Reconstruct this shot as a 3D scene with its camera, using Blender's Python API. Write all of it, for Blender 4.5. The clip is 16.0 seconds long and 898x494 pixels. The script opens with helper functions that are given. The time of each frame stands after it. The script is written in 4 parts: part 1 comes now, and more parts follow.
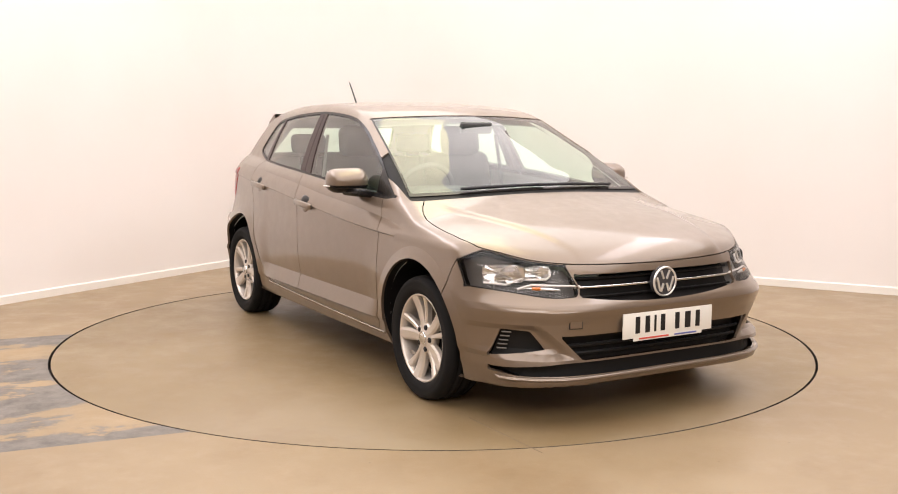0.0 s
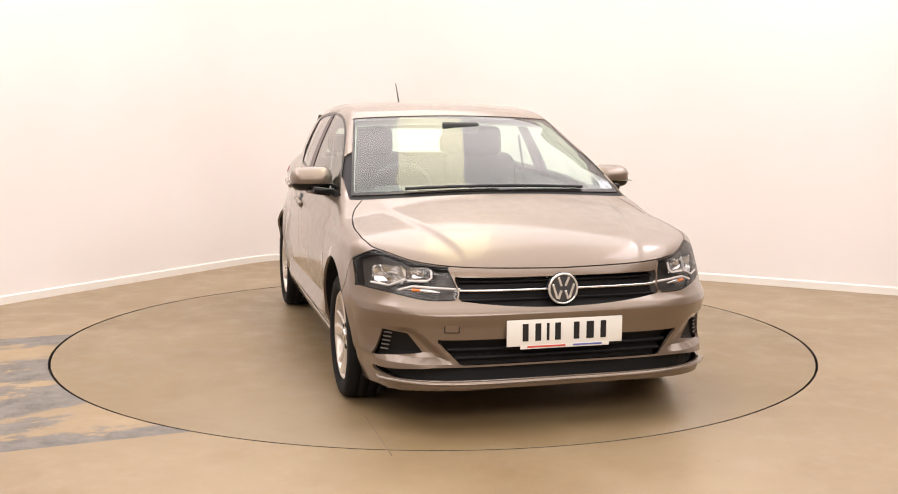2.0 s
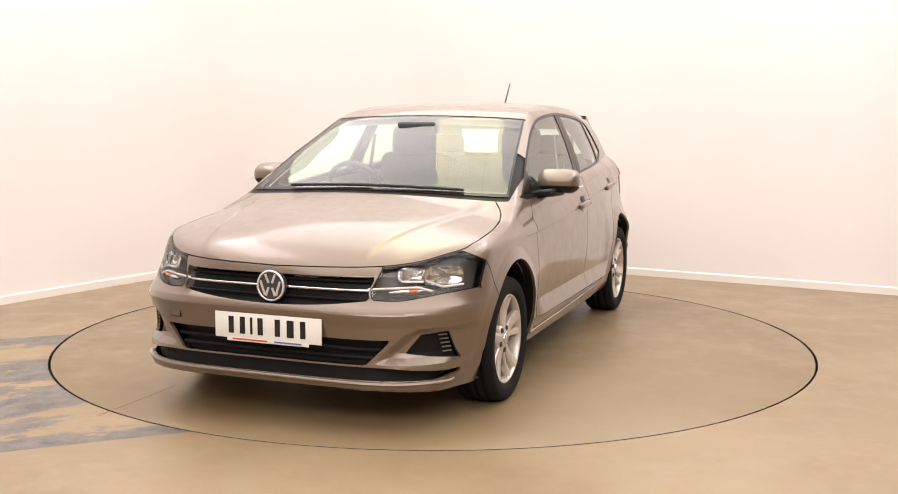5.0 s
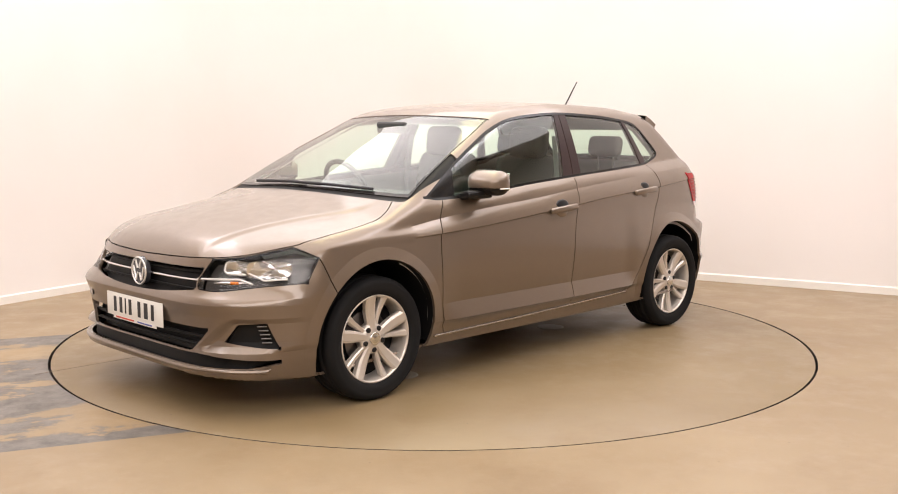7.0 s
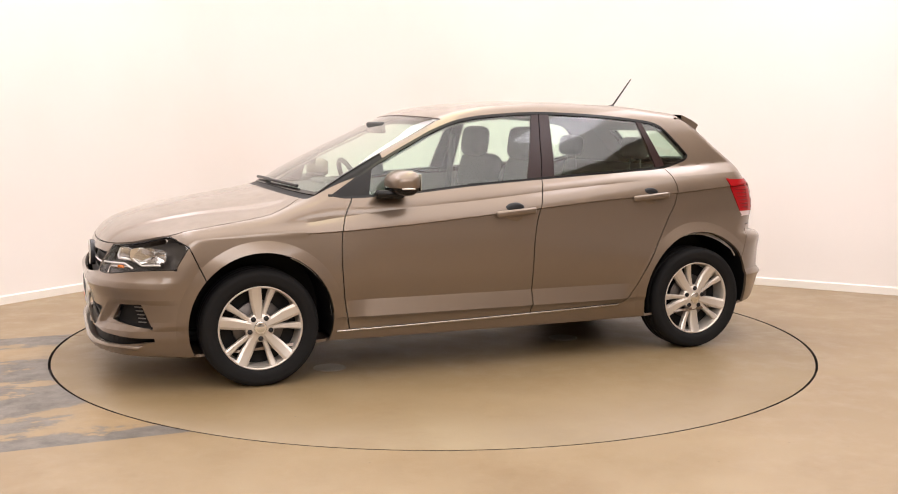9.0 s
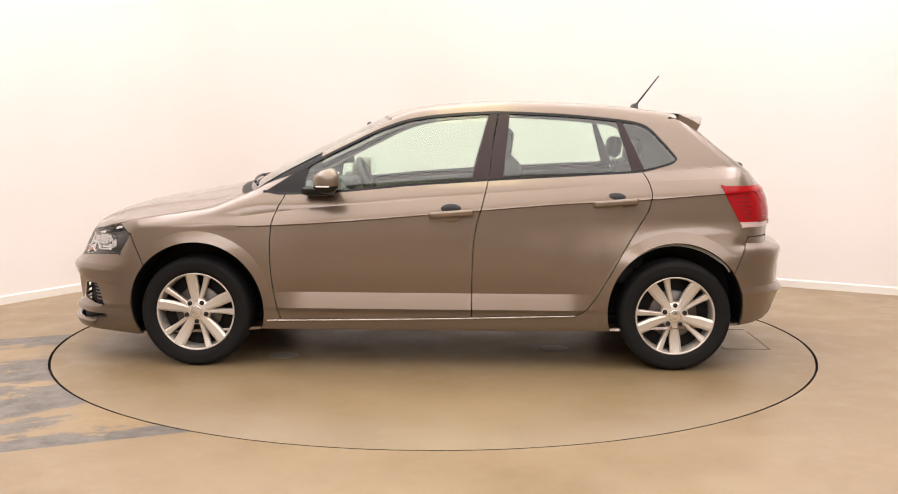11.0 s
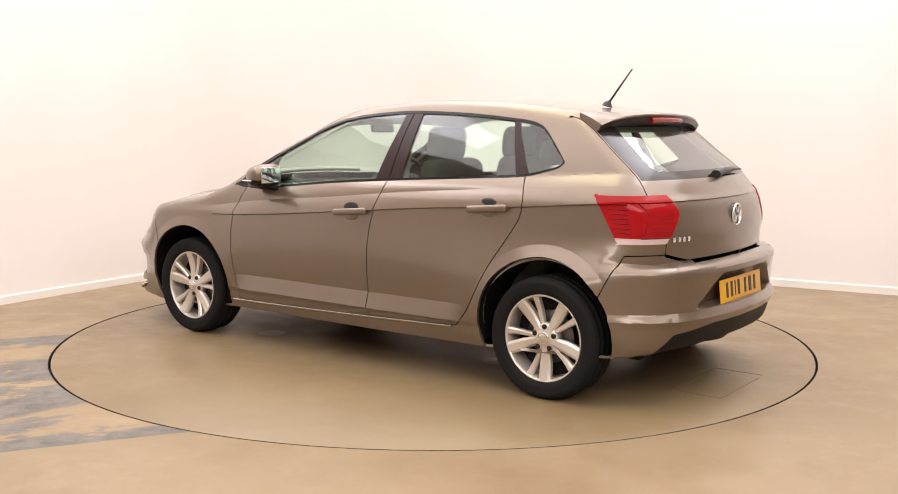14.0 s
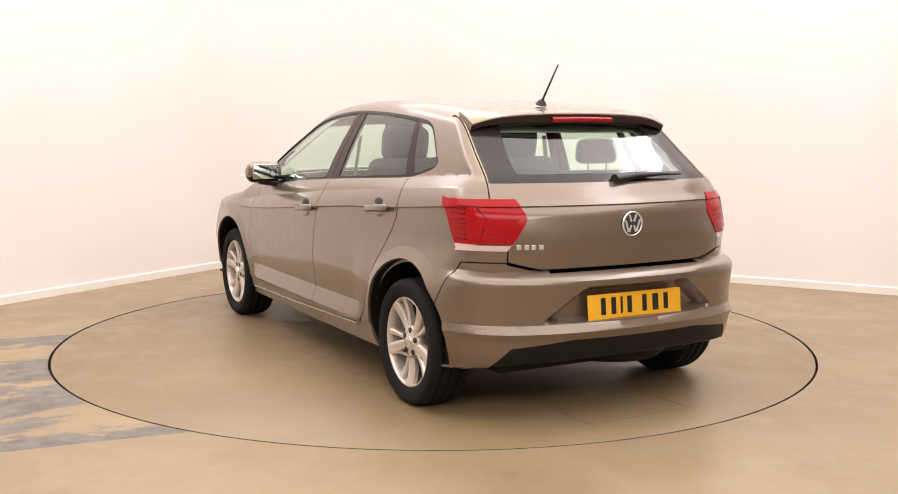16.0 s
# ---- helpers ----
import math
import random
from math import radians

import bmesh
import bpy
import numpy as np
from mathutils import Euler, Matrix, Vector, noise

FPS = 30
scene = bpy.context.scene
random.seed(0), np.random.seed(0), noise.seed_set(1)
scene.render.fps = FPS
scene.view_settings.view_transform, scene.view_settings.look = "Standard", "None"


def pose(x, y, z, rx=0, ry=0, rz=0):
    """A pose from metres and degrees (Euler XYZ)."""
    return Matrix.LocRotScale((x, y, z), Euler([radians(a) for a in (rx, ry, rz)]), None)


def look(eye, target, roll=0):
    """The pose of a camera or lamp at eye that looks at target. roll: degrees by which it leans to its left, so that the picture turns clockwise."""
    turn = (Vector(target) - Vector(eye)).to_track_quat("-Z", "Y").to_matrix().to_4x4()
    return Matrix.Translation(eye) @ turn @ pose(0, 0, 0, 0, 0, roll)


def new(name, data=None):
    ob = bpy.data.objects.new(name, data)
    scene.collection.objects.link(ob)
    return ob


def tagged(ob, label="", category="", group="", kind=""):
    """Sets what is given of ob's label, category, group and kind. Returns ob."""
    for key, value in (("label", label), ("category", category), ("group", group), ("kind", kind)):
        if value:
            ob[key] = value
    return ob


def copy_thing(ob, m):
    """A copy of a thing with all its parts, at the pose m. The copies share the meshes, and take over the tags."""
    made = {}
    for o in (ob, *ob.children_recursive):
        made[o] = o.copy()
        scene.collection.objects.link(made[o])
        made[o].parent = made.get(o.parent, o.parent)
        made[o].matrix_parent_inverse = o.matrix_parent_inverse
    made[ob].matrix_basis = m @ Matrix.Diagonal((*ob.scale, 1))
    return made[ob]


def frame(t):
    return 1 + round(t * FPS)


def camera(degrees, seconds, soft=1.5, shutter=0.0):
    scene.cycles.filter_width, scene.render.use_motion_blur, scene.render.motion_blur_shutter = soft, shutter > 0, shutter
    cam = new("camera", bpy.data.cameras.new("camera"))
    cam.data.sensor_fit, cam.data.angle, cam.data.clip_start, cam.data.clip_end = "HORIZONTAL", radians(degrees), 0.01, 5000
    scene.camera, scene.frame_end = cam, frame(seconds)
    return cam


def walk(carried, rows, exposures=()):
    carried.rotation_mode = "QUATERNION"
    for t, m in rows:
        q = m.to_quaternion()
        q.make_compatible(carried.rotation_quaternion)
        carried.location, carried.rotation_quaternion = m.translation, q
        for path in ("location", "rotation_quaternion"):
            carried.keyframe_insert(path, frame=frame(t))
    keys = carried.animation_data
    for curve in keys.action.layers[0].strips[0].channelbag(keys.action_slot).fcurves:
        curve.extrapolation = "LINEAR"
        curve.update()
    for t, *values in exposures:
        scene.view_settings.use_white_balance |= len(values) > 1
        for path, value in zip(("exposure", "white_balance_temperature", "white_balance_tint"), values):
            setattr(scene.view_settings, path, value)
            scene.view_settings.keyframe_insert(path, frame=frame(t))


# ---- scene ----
cam = camera(47.75, 16.0, soft=1.0)
walk(cam, [(t, pose(0, -6.134, 1.295, 90 - 6.987, 0, -0.775) @ pose(0, 0, 0, 0, 0, 0.287)) for t in (0.0, 16.0)])

# ---- world and light ----
world = bpy.data.worlds.new("world")
scene.world = world
world.use_nodes = True
world.node_tree.nodes["Background"].inputs[0].default_value = (0.9, 0.8, 0.65, 1)
world.node_tree.nodes["Background"].inputs[1].default_value = 0.02


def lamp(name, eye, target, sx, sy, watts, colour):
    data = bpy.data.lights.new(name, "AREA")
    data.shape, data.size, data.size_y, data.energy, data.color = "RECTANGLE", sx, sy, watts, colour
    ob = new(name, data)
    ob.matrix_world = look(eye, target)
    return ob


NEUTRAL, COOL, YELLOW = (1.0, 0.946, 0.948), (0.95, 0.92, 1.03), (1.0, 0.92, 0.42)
lamp("unseen_panel_lamp", (0.3, -0.6, 3.66), (0.3, -0.6, 0), 8.5, 8.2, 520, NEUTRAL)
# fill panel added behind the camera to brighten the car's front and sides
lamp("unseen_panel_lamp", (0.3, -7.4, 3.66), (0.3, -7.4, 0), 9.0, 3.2, 480, NEUTRAL)
for x, y, sx, sy, watts, colour in ((0.1, -0.1, 0.8, 4.0, 20, YELLOW), (-2.6, -0.2, 0.7, 3.6, 26, COOL), (2.8, -0.2, 0.7, 3.6, 26, COOL)):
    lamp("ceiling_tube_lamp", (x, y, 3.60), (x, y, 0), sx, sy, watts, colour)


# ---- materials ----
def mat(name, colour, rough=0.5, metal=0.0, **more):
    m = bpy.data.materials.new(name)
    m.use_nodes = True
    b = m.node_tree.nodes["Principled BSDF"]
    b.inputs["Base Color"].default_value = (*colour, 1)
    b.inputs["Roughness"].default_value = rough
    b.inputs["Metallic"].default_value = metal
    for k, v in more.items():
        b.inputs[k.replace("_", " ")].default_value = v
    return m



black_trim = mat("black_trim", (0.010, 0.009, 0.009), 0.25, Specular_IOR_Level=0.3)
pillar_black = mat("pillar_black", (0.028, 0.014, 0.014), 0.28, Specular_IOR_Level=0.3)
frit = mat("frit", (0.02, 0.017, 0.016), 0.15, Specular_IOR_Level=0.35)
grille_black = mat("grille_black", (0.008, 0.0075, 0.0075), 0.5, Specular_IOR_Level=0.2)
lamp_dark = mat("lamp_dark", (0.085, 0.078, 0.073), 0.3, 0.3)
red_glass = mat("red_glass", (0.33, 0.007, 0.010), 0.10, Specular_IOR_Level=0.22)
pale_glass = mat("pale_glass", (0.84, 0.80, 0.77), 0.15, Coat_Weight=0.5)
skirting = mat("skirting", (0.80, 0.76, 0.71), 0.45)
# tone chosen so the unseen rear walls bounce light onto the car sides
bounce_wall_paint = mat("bounce_wall_paint", (0.66, 0.60, 0.545), 0.8)
ceiling_paint = mat("ceiling_paint", (0.75, 0.73, 0.70), 0.9)
worn_steel = mat("worn_steel", (0.32, 0.28, 0.23), 0.4, 0.3)
joint_black = mat("joint_black", (0.02, 0.013, 0.010), 0.8)
joint_dark = mat("joint_dark", (0.17, 0.12, 0.075), 0.6)
plate_white = mat("plate_white", (0.82, 0.80, 0.74), 0.3)
plate_yellow = mat("plate_yellow", (0.80, 0.42, 0.02), 0.3)
ink = mat("ink", (0.01, 0.01, 0.012), 0.4)
red_ink = mat("red_ink", (0.6, 0.08, 0.05), 0.4)
blue_ink = mat("blue_ink", (0.12, 0.15, 0.4), 0.4)
amber = mat("amber", (0.8, 0.22, 0.03), 0.2)
mirror_glass = mat("mirror_glass", (0.75, 0.82, 0.78), 0.02, 1.0)
dash_grey = mat("dash_grey", (0.05, 0.05, 0.05), 0.6)
disc_steel = mat("disc_steel", (0.15, 0.135, 0.125), 0.45, 0.9)
badge_dark = mat("badge_dark", (0.05, 0.05, 0.055), 0.2)
badge_silver = mat("badge_silver", (0.78, 0.76, 0.72), 0.2, 0.6)
dull_glass = mat("dull_glass", (0.60, 0.47, 0.45), 0.12, Coat_Weight=0.5)
red_rib = mat("red_rib", (0.16, 0.003, 0.005), 0.5, Specular_IOR_Level=0.2)
red_deep = mat("red_deep", (0.28, 0.004, 0.006), 0.12, Coat_Weight=0.5)
belt_grey = mat("belt_grey", (0.3, 0.3, 0.28), 0.8)
# paler than the body paint: the light on the sill edge is coloured in
sill_glint = mat("sill_glint", (0.42, 0.38, 0.33), 0.25, 0.8)
slat_grey = mat("slat_grey", (0.20, 0.185, 0.17), 0.35, 0.5)
lining = mat("lining", (0.56, 0.54, 0.50), 0.9)
chrome = mat("chrome", (0.8, 0.8, 0.8), 0.08, 1.0)
alloy = mat("alloy", (0.66, 0.60, 0.535), 0.34, 0.55)
rubber = mat("rubber", (0.0085, 0.008, 0.008), 0.8, Specular_IOR_Level=0.22)
seat_cloth = mat("seat_cloth", (0.05, 0.048, 0.045), 0.9)


class Nodes:
    """Shorthand for building a node tree on a material."""

    def __init__(self, m):
        self.t = m.node_tree
        self.b = self.t.nodes["Principled BSDF"]
        self.p = self.t.nodes.new("ShaderNodeTexCoord").outputs["Object"]

    def add(self, kind, ins=(), **props):
        n = self.t.nodes.new("ShaderNode" + kind)
        for k, v in props.items():
            if k == "op":
                n.operation = v
            elif k == "clamp":
                n.use_clamp = v
        for k, v in ins:
            if hasattr(v, "is_linked"):
                self.t.links.new(v, n.inputs[k])
            else:
                n.inputs[k].default_value = v
        return n

    def noise(self, scale, detail=4.0, rough=0.55, at=None, distortion=0.0):
        return self.add("TexNoise", (("Vector", at or self.p), ("Scale", scale), ("Detail", detail), ("Roughness", rough), ("Distortion", distortion))).outputs["Fac"]

    def math(self, op, a, b=0.0, clamp=False):
        return self.add("Math", ((0, a), (1, b)), op=op, clamp=clamp).outputs[0]

    def ramp(self, v, a, b):
        """0 at a, 1 at b."""
        return self.add("MapRange", (("Value", v), ("From Min", a), ("From Max", b))).outputs[0]

    def mix(self, f, a, b):
        n = self.t.nodes.new("ShaderNodeMix")
        n.data_type = "RGBA"
        for k, v in ((0, f), (6, a), (7, b)):
            if hasattr(v, "is_linked"):
                self.t.links.new(v, n.inputs[k])
            else:
                n.inputs[k].default_value = v if k == 0 else (*v, 1)
        return n.outputs[2]

    def bump(self, v, strength, distance=0.002):
        n = self.add("Bump", (("Height", v), ("Strength", strength), ("Distance", distance)))
        self.t.links.new(n.outputs[0], self.b.inputs["Normal"])

    def to(self, k, v):
        self.t.links.new(v, self.b.inputs[k])


def concrete(name, base, dark, pale, strip):
    """Painted concrete floor: blotches, fine grain, scuffs; with strip, the worn grey band too."""
    m = mat(name, base, 0.35)
    n = Nodes(m)
    big, mid, fine = n.noise(0.7, 3), n.noise(4.0, 6, 0.65), n.noise(60.0, 4, 0.7)
    col = n.mix(n.ramp(big, 0.35, 0.7), base, dark)
    col = n.mix(n.math("MULTIPLY", n.ramp(mid, 0.52, 0.75), 0.5), col, pale)
    col = n.mix(n.math("MULTIPLY", n.ramp(fine, 0.55, 0.8), 0.25), col, dark)
    speck = n.add("TexVoronoi", (("Vector", n.p), ("Scale", 7.0))).outputs["Distance"]
    col = n.mix(n.math("MULTIPLY", n.ramp(speck, 0.035, 0.02), 0.55), col, (0.07, 0.055, 0.04))
    rough = n.add("MapRange", (("Value", mid), ("From Min", 0.3), ("From Max", 0.8), ("To Min", 0.30), ("To Max", 0.55))).outputs[0]
    stain = n.ramp(n.noise(1.6, 7, 0.62, None, 0.4), 0.54, 0.72)
    col = n.mix(n.math("MULTIPLY", stain, 0.45), col, (0.17, 0.100, 0.040))
    if strip:
        turned = n.add("Mapping", (("Vector", n.p), ("Rotation", (0, 0, radians(-21.8)))))
        xyz = n.add("SeparateXYZ", ((0, turned.outputs[0]),))
        u, v = xyz.outputs[0], xyz.outputs[1]
        stretch = n.add("Mapping", (("Vector", turned.outputs[0]), ("Scale", (0.5, 1.3, 1))))
        wear = n.noise(2.2, 8, 0.68, stretch.outputs[0], 0.6)
        ragged = n.noise(9.0, 6, 0.7, turned.outputs[0])
        band = n.math("MULTIPLY", n.ramp(v, -1.462, -1.455), n.ramp(v, 0.815, 0.808))
        band = n.math("MULTIPLY", band, n.ramp(u, -0.9, -1.0))
        near = n.math("MULTIPLY", n.ramp(v, -1.15, -1.40), 0.16)
        midst = n.math("MULTIPLY", n.math("MULTIPLY", n.ramp(v, -0.95, -0.55), n.ramp(v, 0.15, -0.1)), 0.13)
        far = n.math("MULTIPLY", n.ramp(v, 0.62, 0.70), 0.3)
        worn = n.math("ADD", n.math("ADD", wear, n.math("MULTIPLY", n.math("SUBTRACT", ragged, 0.5), 0.35)), n.math("ADD", n.math("ADD", near, midst), far))
        mask = n.math("MULTIPLY", band, n.ramp(worn, 0.545, 0.60))
        grey = n.mix(n.ramp(ragged, 0.35, 0.7), (0.085, 0.075, 0.068), (0.20, 0.178, 0.155))
        ochre = n.mix(n.ramp(wear, 0.35, 0.6), (0.34, 0.235, 0.125), (0.26, 0.19, 0.11))
        col = n.mix(n.math("MULTIPLY", band, 0.75), col, ochre)
        col = n.mix(mask, col, grey)
    n.to("Base Color", col)
    n.to("Roughness", rough)
    n.bump(n.math("ADD", fine, n.math("MULTIPLY", mid, 1.5)), 0.12, 0.003)
    return m


floor_paint = concrete("floor_paint", (0.292, 0.214, 0.126), (0.238, 0.165, 0.090), (0.332, 0.258, 0.166), True)
deck_paint = concrete("deck_paint", (0.248, 0.180, 0.099), (0.198, 0.138, 0.069), (0.282, 0.217, 0.131), False)


def plaster(name, base, other):
    m = mat(name, base, 0.75)
    n = Nodes(m)
    n.to("Base Color", n.mix(n.ramp(n.noise(0.9, 3), 0.35, 0.7), base, other))
    n.bump(n.noise(90.0, 3), 0.06, 0.002)
    return m


wall_paint = plaster("wall_paint", (0.80, 0.752, 0.728), (0.78, 0.727, 0.695))


def metallic_paint(name, base, rough, metal):
    """Clear-coated metallic paint with fine flakes."""
    m = mat(name, base, rough, metal, Coat_Weight=1.0, Coat_Roughness=0.11)
    n = Nodes(m)
    flake = n.add("TexVoronoi", (("Vector", n.p), ("Scale", 900.0)))
    v = n.add("SeparateXYZ", ((0, flake.outputs["Color"]),)).outputs[0]
    n.to("Base Color", n.mix(n.math("MULTIPLY", v, 0.35), base, tuple(c * 1.5 for c in base)))
    dust = n.noise(14.0, 5, 0.6)
    n.to("Roughness", n.add("MapRange", (("Value", dust), ("From Min", 0.3), ("From Max", 0.7), ("To Min", rough - 0.03), ("To Max", rough + 0.05))).outputs[0])
    return m


paint = metallic_paint("bronze_paint", (0.178, 0.133, 0.097), 0.35, 0.58)


def glass_mat(name, tint, gloss=1.0, low=0.08):
    m = bpy.data.materials.new(name)
    m.use_nodes = True
    t = m.node_tree
    t.nodes.clear()
    out, mix, tr, gl, lw, p5, ma = (t.nodes.new("ShaderNode" + k) for k in ("OutputMaterial", "MixShader", "BsdfTransparent", "BsdfGlossy", "LayerWeight", "Math", "Math"))
    tr.inputs[0].default_value, gl.inputs["Roughness"].default_value, lw.inputs["Blend"].default_value = (*tint, 1), 0.0, 0.5
    gl.inputs[0].default_value = (gloss, gloss, gloss, 1)
    p5.operation, p5.inputs[1].default_value = "POWER", 4.0
    ma.operation, ma.inputs[1].default_value, ma.inputs[2].default_value = "MULTIPLY_ADD", 0.92, low
    t.links.new(lw.outputs["Facing"], p5.inputs[0])
    t.links.new(p5.outputs[0], ma.inputs[0])
    t.links.new(ma.outputs[0], mix.inputs[0])
    t.links.new(tr.outputs[0], mix.inputs[1])
    t.links.new(gl.outputs[0], mix.inputs[2])
    t.links.new(mix.outputs[0], out.inputs[0])
    return m


glass = glass_mat("glass", (0.81, 0.94, 0.86))
clear_glass = glass_mat("clear_glass", (0.92, 0.92, 0.92), 0.6, 0.04)


def box(bm, x0, x1, y0, y1, z0, z1):
    g = bmesh.ops.create_cube(bm, size=1)["verts"]
    bmesh.ops.transform(bm, verts=g, matrix=Matrix.Translation(((x0 + x1) / 2, (y0 + y1) / 2, (z0 + z1) / 2)) @ Matrix.Diagonal((x1 - x0, y1 - y0, z1 - z0, 1)))


def part(name, bm, material, parent=None, label=""):
    me = bpy.data.meshes.new(name)
    bm.to_mesh(me)
    bm.free()
    me.materials.append(material)
    ob = new(name, me)
    ob.parent = parent
    if label:
        ob["label"] = label
    return ob


RT, HUB_Y = 2.199, -0.018


def lathe(profile, seg=64, axis="y"):
    """A turned mesh from (radius, height) pairs along the y or z axis."""
    bm = bmesh.new()
    rows = []
    for k in range(seg):
        a = 2 * math.pi * k / seg
        c, s_ = math.cos(a), math.sin(a)
        rows.append([bm.verts.new((r * c, h, r * s_) if axis == "y" else (r * c, r * s_, h)) for r, h in profile])
    for k in range(seg):
        u, v = rows[k], rows[(k + 1) % seg]
        for i in range(len(profile) - 1):
            q = [u[i], u[i + 1], v[i + 1], v[i]] if axis == "y" else [u[i], v[i], v[i + 1], u[i + 1]]
            bm.faces.new(q)
    for f in bm.faces:
        f.smooth = True
    bmesh.ops.remove_doubles(bm, verts=bm.verts, dist=1e-6)
    bmesh.ops.recalc_face_normals(bm, faces=bm.faces)
    return bm


def rbox(bm, centre, size, r=0.01, seg=2, m=None):
    """A box with rounded edges added to bm."""
    g = bmesh.ops.create_cube(bm, size=1)["verts"]
    bmesh.ops.transform(bm, verts=g, matrix=Matrix.Diagonal((*size, 1)))
    edges = list({e for v in g for e in v.link_edges})
    out = bmesh.ops.bevel(bm, geom=edges, offset=min(r, min(size) * 0.49), segments=seg, affect="EDGES", profile=0.5)
    vs = list({v for f in out["faces"] for v in f.verts})
    bmesh.ops.transform(bm, verts=vs, matrix=Matrix.Translation(centre) @ (m or Matrix()))
    return vs


def smooth(ob, angle=40):
    me = ob.data
    me.polygons.foreach_set("use_smooth", [True] * len(me.polygons))
    me.set_sharp_from_angle(angle=radians(angle))
    return ob


# ---- room ----
bm = bmesh.new()
ring = [[bm.verts.new((r * math.cos(a), HUB_Y + r * math.sin(a), z)) for r, z in ((RT + 0.014, 0), (2.6, 0), (14, 0))] for a in [2 * math.pi * k / 160 for k in range(160)]]
for k in range(160):
    u, v = ring[k], ring[(k + 1) % 160]
    for i in range(2):
        bm.faces.new((u[i], u[i + 1], v[i + 1], v[i]))
tagged(part("floor", bm, floor_paint), "tan painted concrete floor with a worn grey strip", "floor", kind="structure")
bm = bmesh.new()
bmesh.ops.create_circle(bm, cap_ends=True, segments=160, radius=RT + 0.014, matrix=Matrix.Translation((0, HUB_Y, -0.06)))
for v in bmesh.ops.extrude_edge_only(bm, edges=bm.edges[:])["geom"]:
    if isinstance(v, bmesh.types.BMVert):
        v.co.z = -0.002
tagged(part("pit", bm, joint_black), "dark pit under the turntable", "floor", kind="structure")
CORNER, BEND = Vector((-1.14, 4.08)), 1.3
A_DIR, B_DIR = Vector((math.cos(radians(238)), math.sin(radians(238)))), Vector((math.cos(radians(-29)), math.sin(radians(-29))))


def wall_line(off):
    """Points along the two walls and the rounded corner between them, moved outward by off."""
    reach = BEND / math.tan(math.acos(A_DIR.dot(B_DIR)) / 2)
    pa, pb = CORNER + A_DIR * reach, CORNER + B_DIR * reach
    mid = (A_DIR + B_DIR).normalized()
    centre = CORNER + mid * math.hypot(reach, BEND)
    a0, a1 = math.atan2(*(pa - centre).yx), math.atan2(*(pb - centre).yx)
    a1 = a1 - 2 * math.pi if a1 > a0 else a1
    bend = [centre + Vector((math.cos(a0 + (a1 - a0) * k / 32), math.sin(a0 + (a1 - a0) * k / 32))) * (BEND + off) for k in range(33)]
    na, nb = (pa - centre).normalized(), (pb - centre).normalized()
    return [CORNER + A_DIR * 15 + na * off] + bend + [CORNER + B_DIR * 15 + nb * off]


def swept(name, profile, material):
    """A wall or board with a closed (outward, height) profile along the wall line."""
    bm = bmesh.new()
    cols = [[bm.verts.new((*p, z)) for p in wall_line(o)] for o, z in profile]
    for k in range(len(cols)):
        a, b = cols[k], cols[(k + 1) % len(cols)]
        for i in range(len(a) - 1):
            bm.faces.new((a[i], a[i + 1], b[i + 1], b[i]))
    bmesh.ops.recalc_face_normals(bm, faces=bm.faces)
    return smooth(part(name, bm, material), 30)


tagged(swept("wall_north", [(0, 0), (0, 3.7), (0.2, 3.7), (0.2, 0)], wall_paint), "plain off-white wall with a rounded corner", "wall", kind="structure")
tagged(swept("baseboard", [(0.002, 0.0), (-0.014, 0.0), (-0.014, 0.054), (-0.009, 0.062), (0.002, 0.062)], skirting), "white painted skirting board", "baseboard", kind="structure")
# walls added out of view to close the room and bounce light
for n, m, s_ in (("unseen_wall_left", pose(-9.0, -8.6, 0, 0, 0, -29), -1), ("unseen_wall_right", pose(12.0, -3.2, 0, 0, 0, 238), 1)):
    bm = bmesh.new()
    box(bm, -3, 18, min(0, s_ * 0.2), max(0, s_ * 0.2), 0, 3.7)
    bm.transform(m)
    tagged(part(n, bm, bounce_wall_paint), "unseen beige wall added to bounce light onto the car", "wall", kind="structure")
bm = bmesh.new()
box(bm, -14, 14, -14, 8, 3.7, 3.8)
tagged(part("ceiling", bm, ceiling_paint), "plain white ceiling", "ceiling", kind="structure")

# ---- turntable ----
table = tagged(new("turntable"), "round turntable flush with the tan painted floor", "turntable")
deck = smooth(part("deck", lathe([(0, 0), (1.0, 0), (RT - 0.003, 0), (RT, -0.002)], 160, "z"), deck_paint, table, "tan painted round deck"))
smooth(part("deck_rim", lathe([(RT, -0.002), (RT - 0.001, -0.055)], 160, "z"), joint_black, table, "dark steel edge of the deck"))
bm = bmesh.new()
for x0, x1, y0, y1 in ((-1.95, -1.69, 0.292, 0.300), (-1.95, -1.69, -0.27, -0.264), (-1.695, -1.689, -0.27, 0.30), (-1.957, -1.951, -0.20, 0.30)):
    rbox(bm, ((x0 + x1) / 2, (y0 + y1) / 2, 0), (x1 - x0, y1 - y0, 0.004), 0.001, 1)
part("hatch_frame", bm, joint_dark, table, "dark metal edge of a floor hatch")
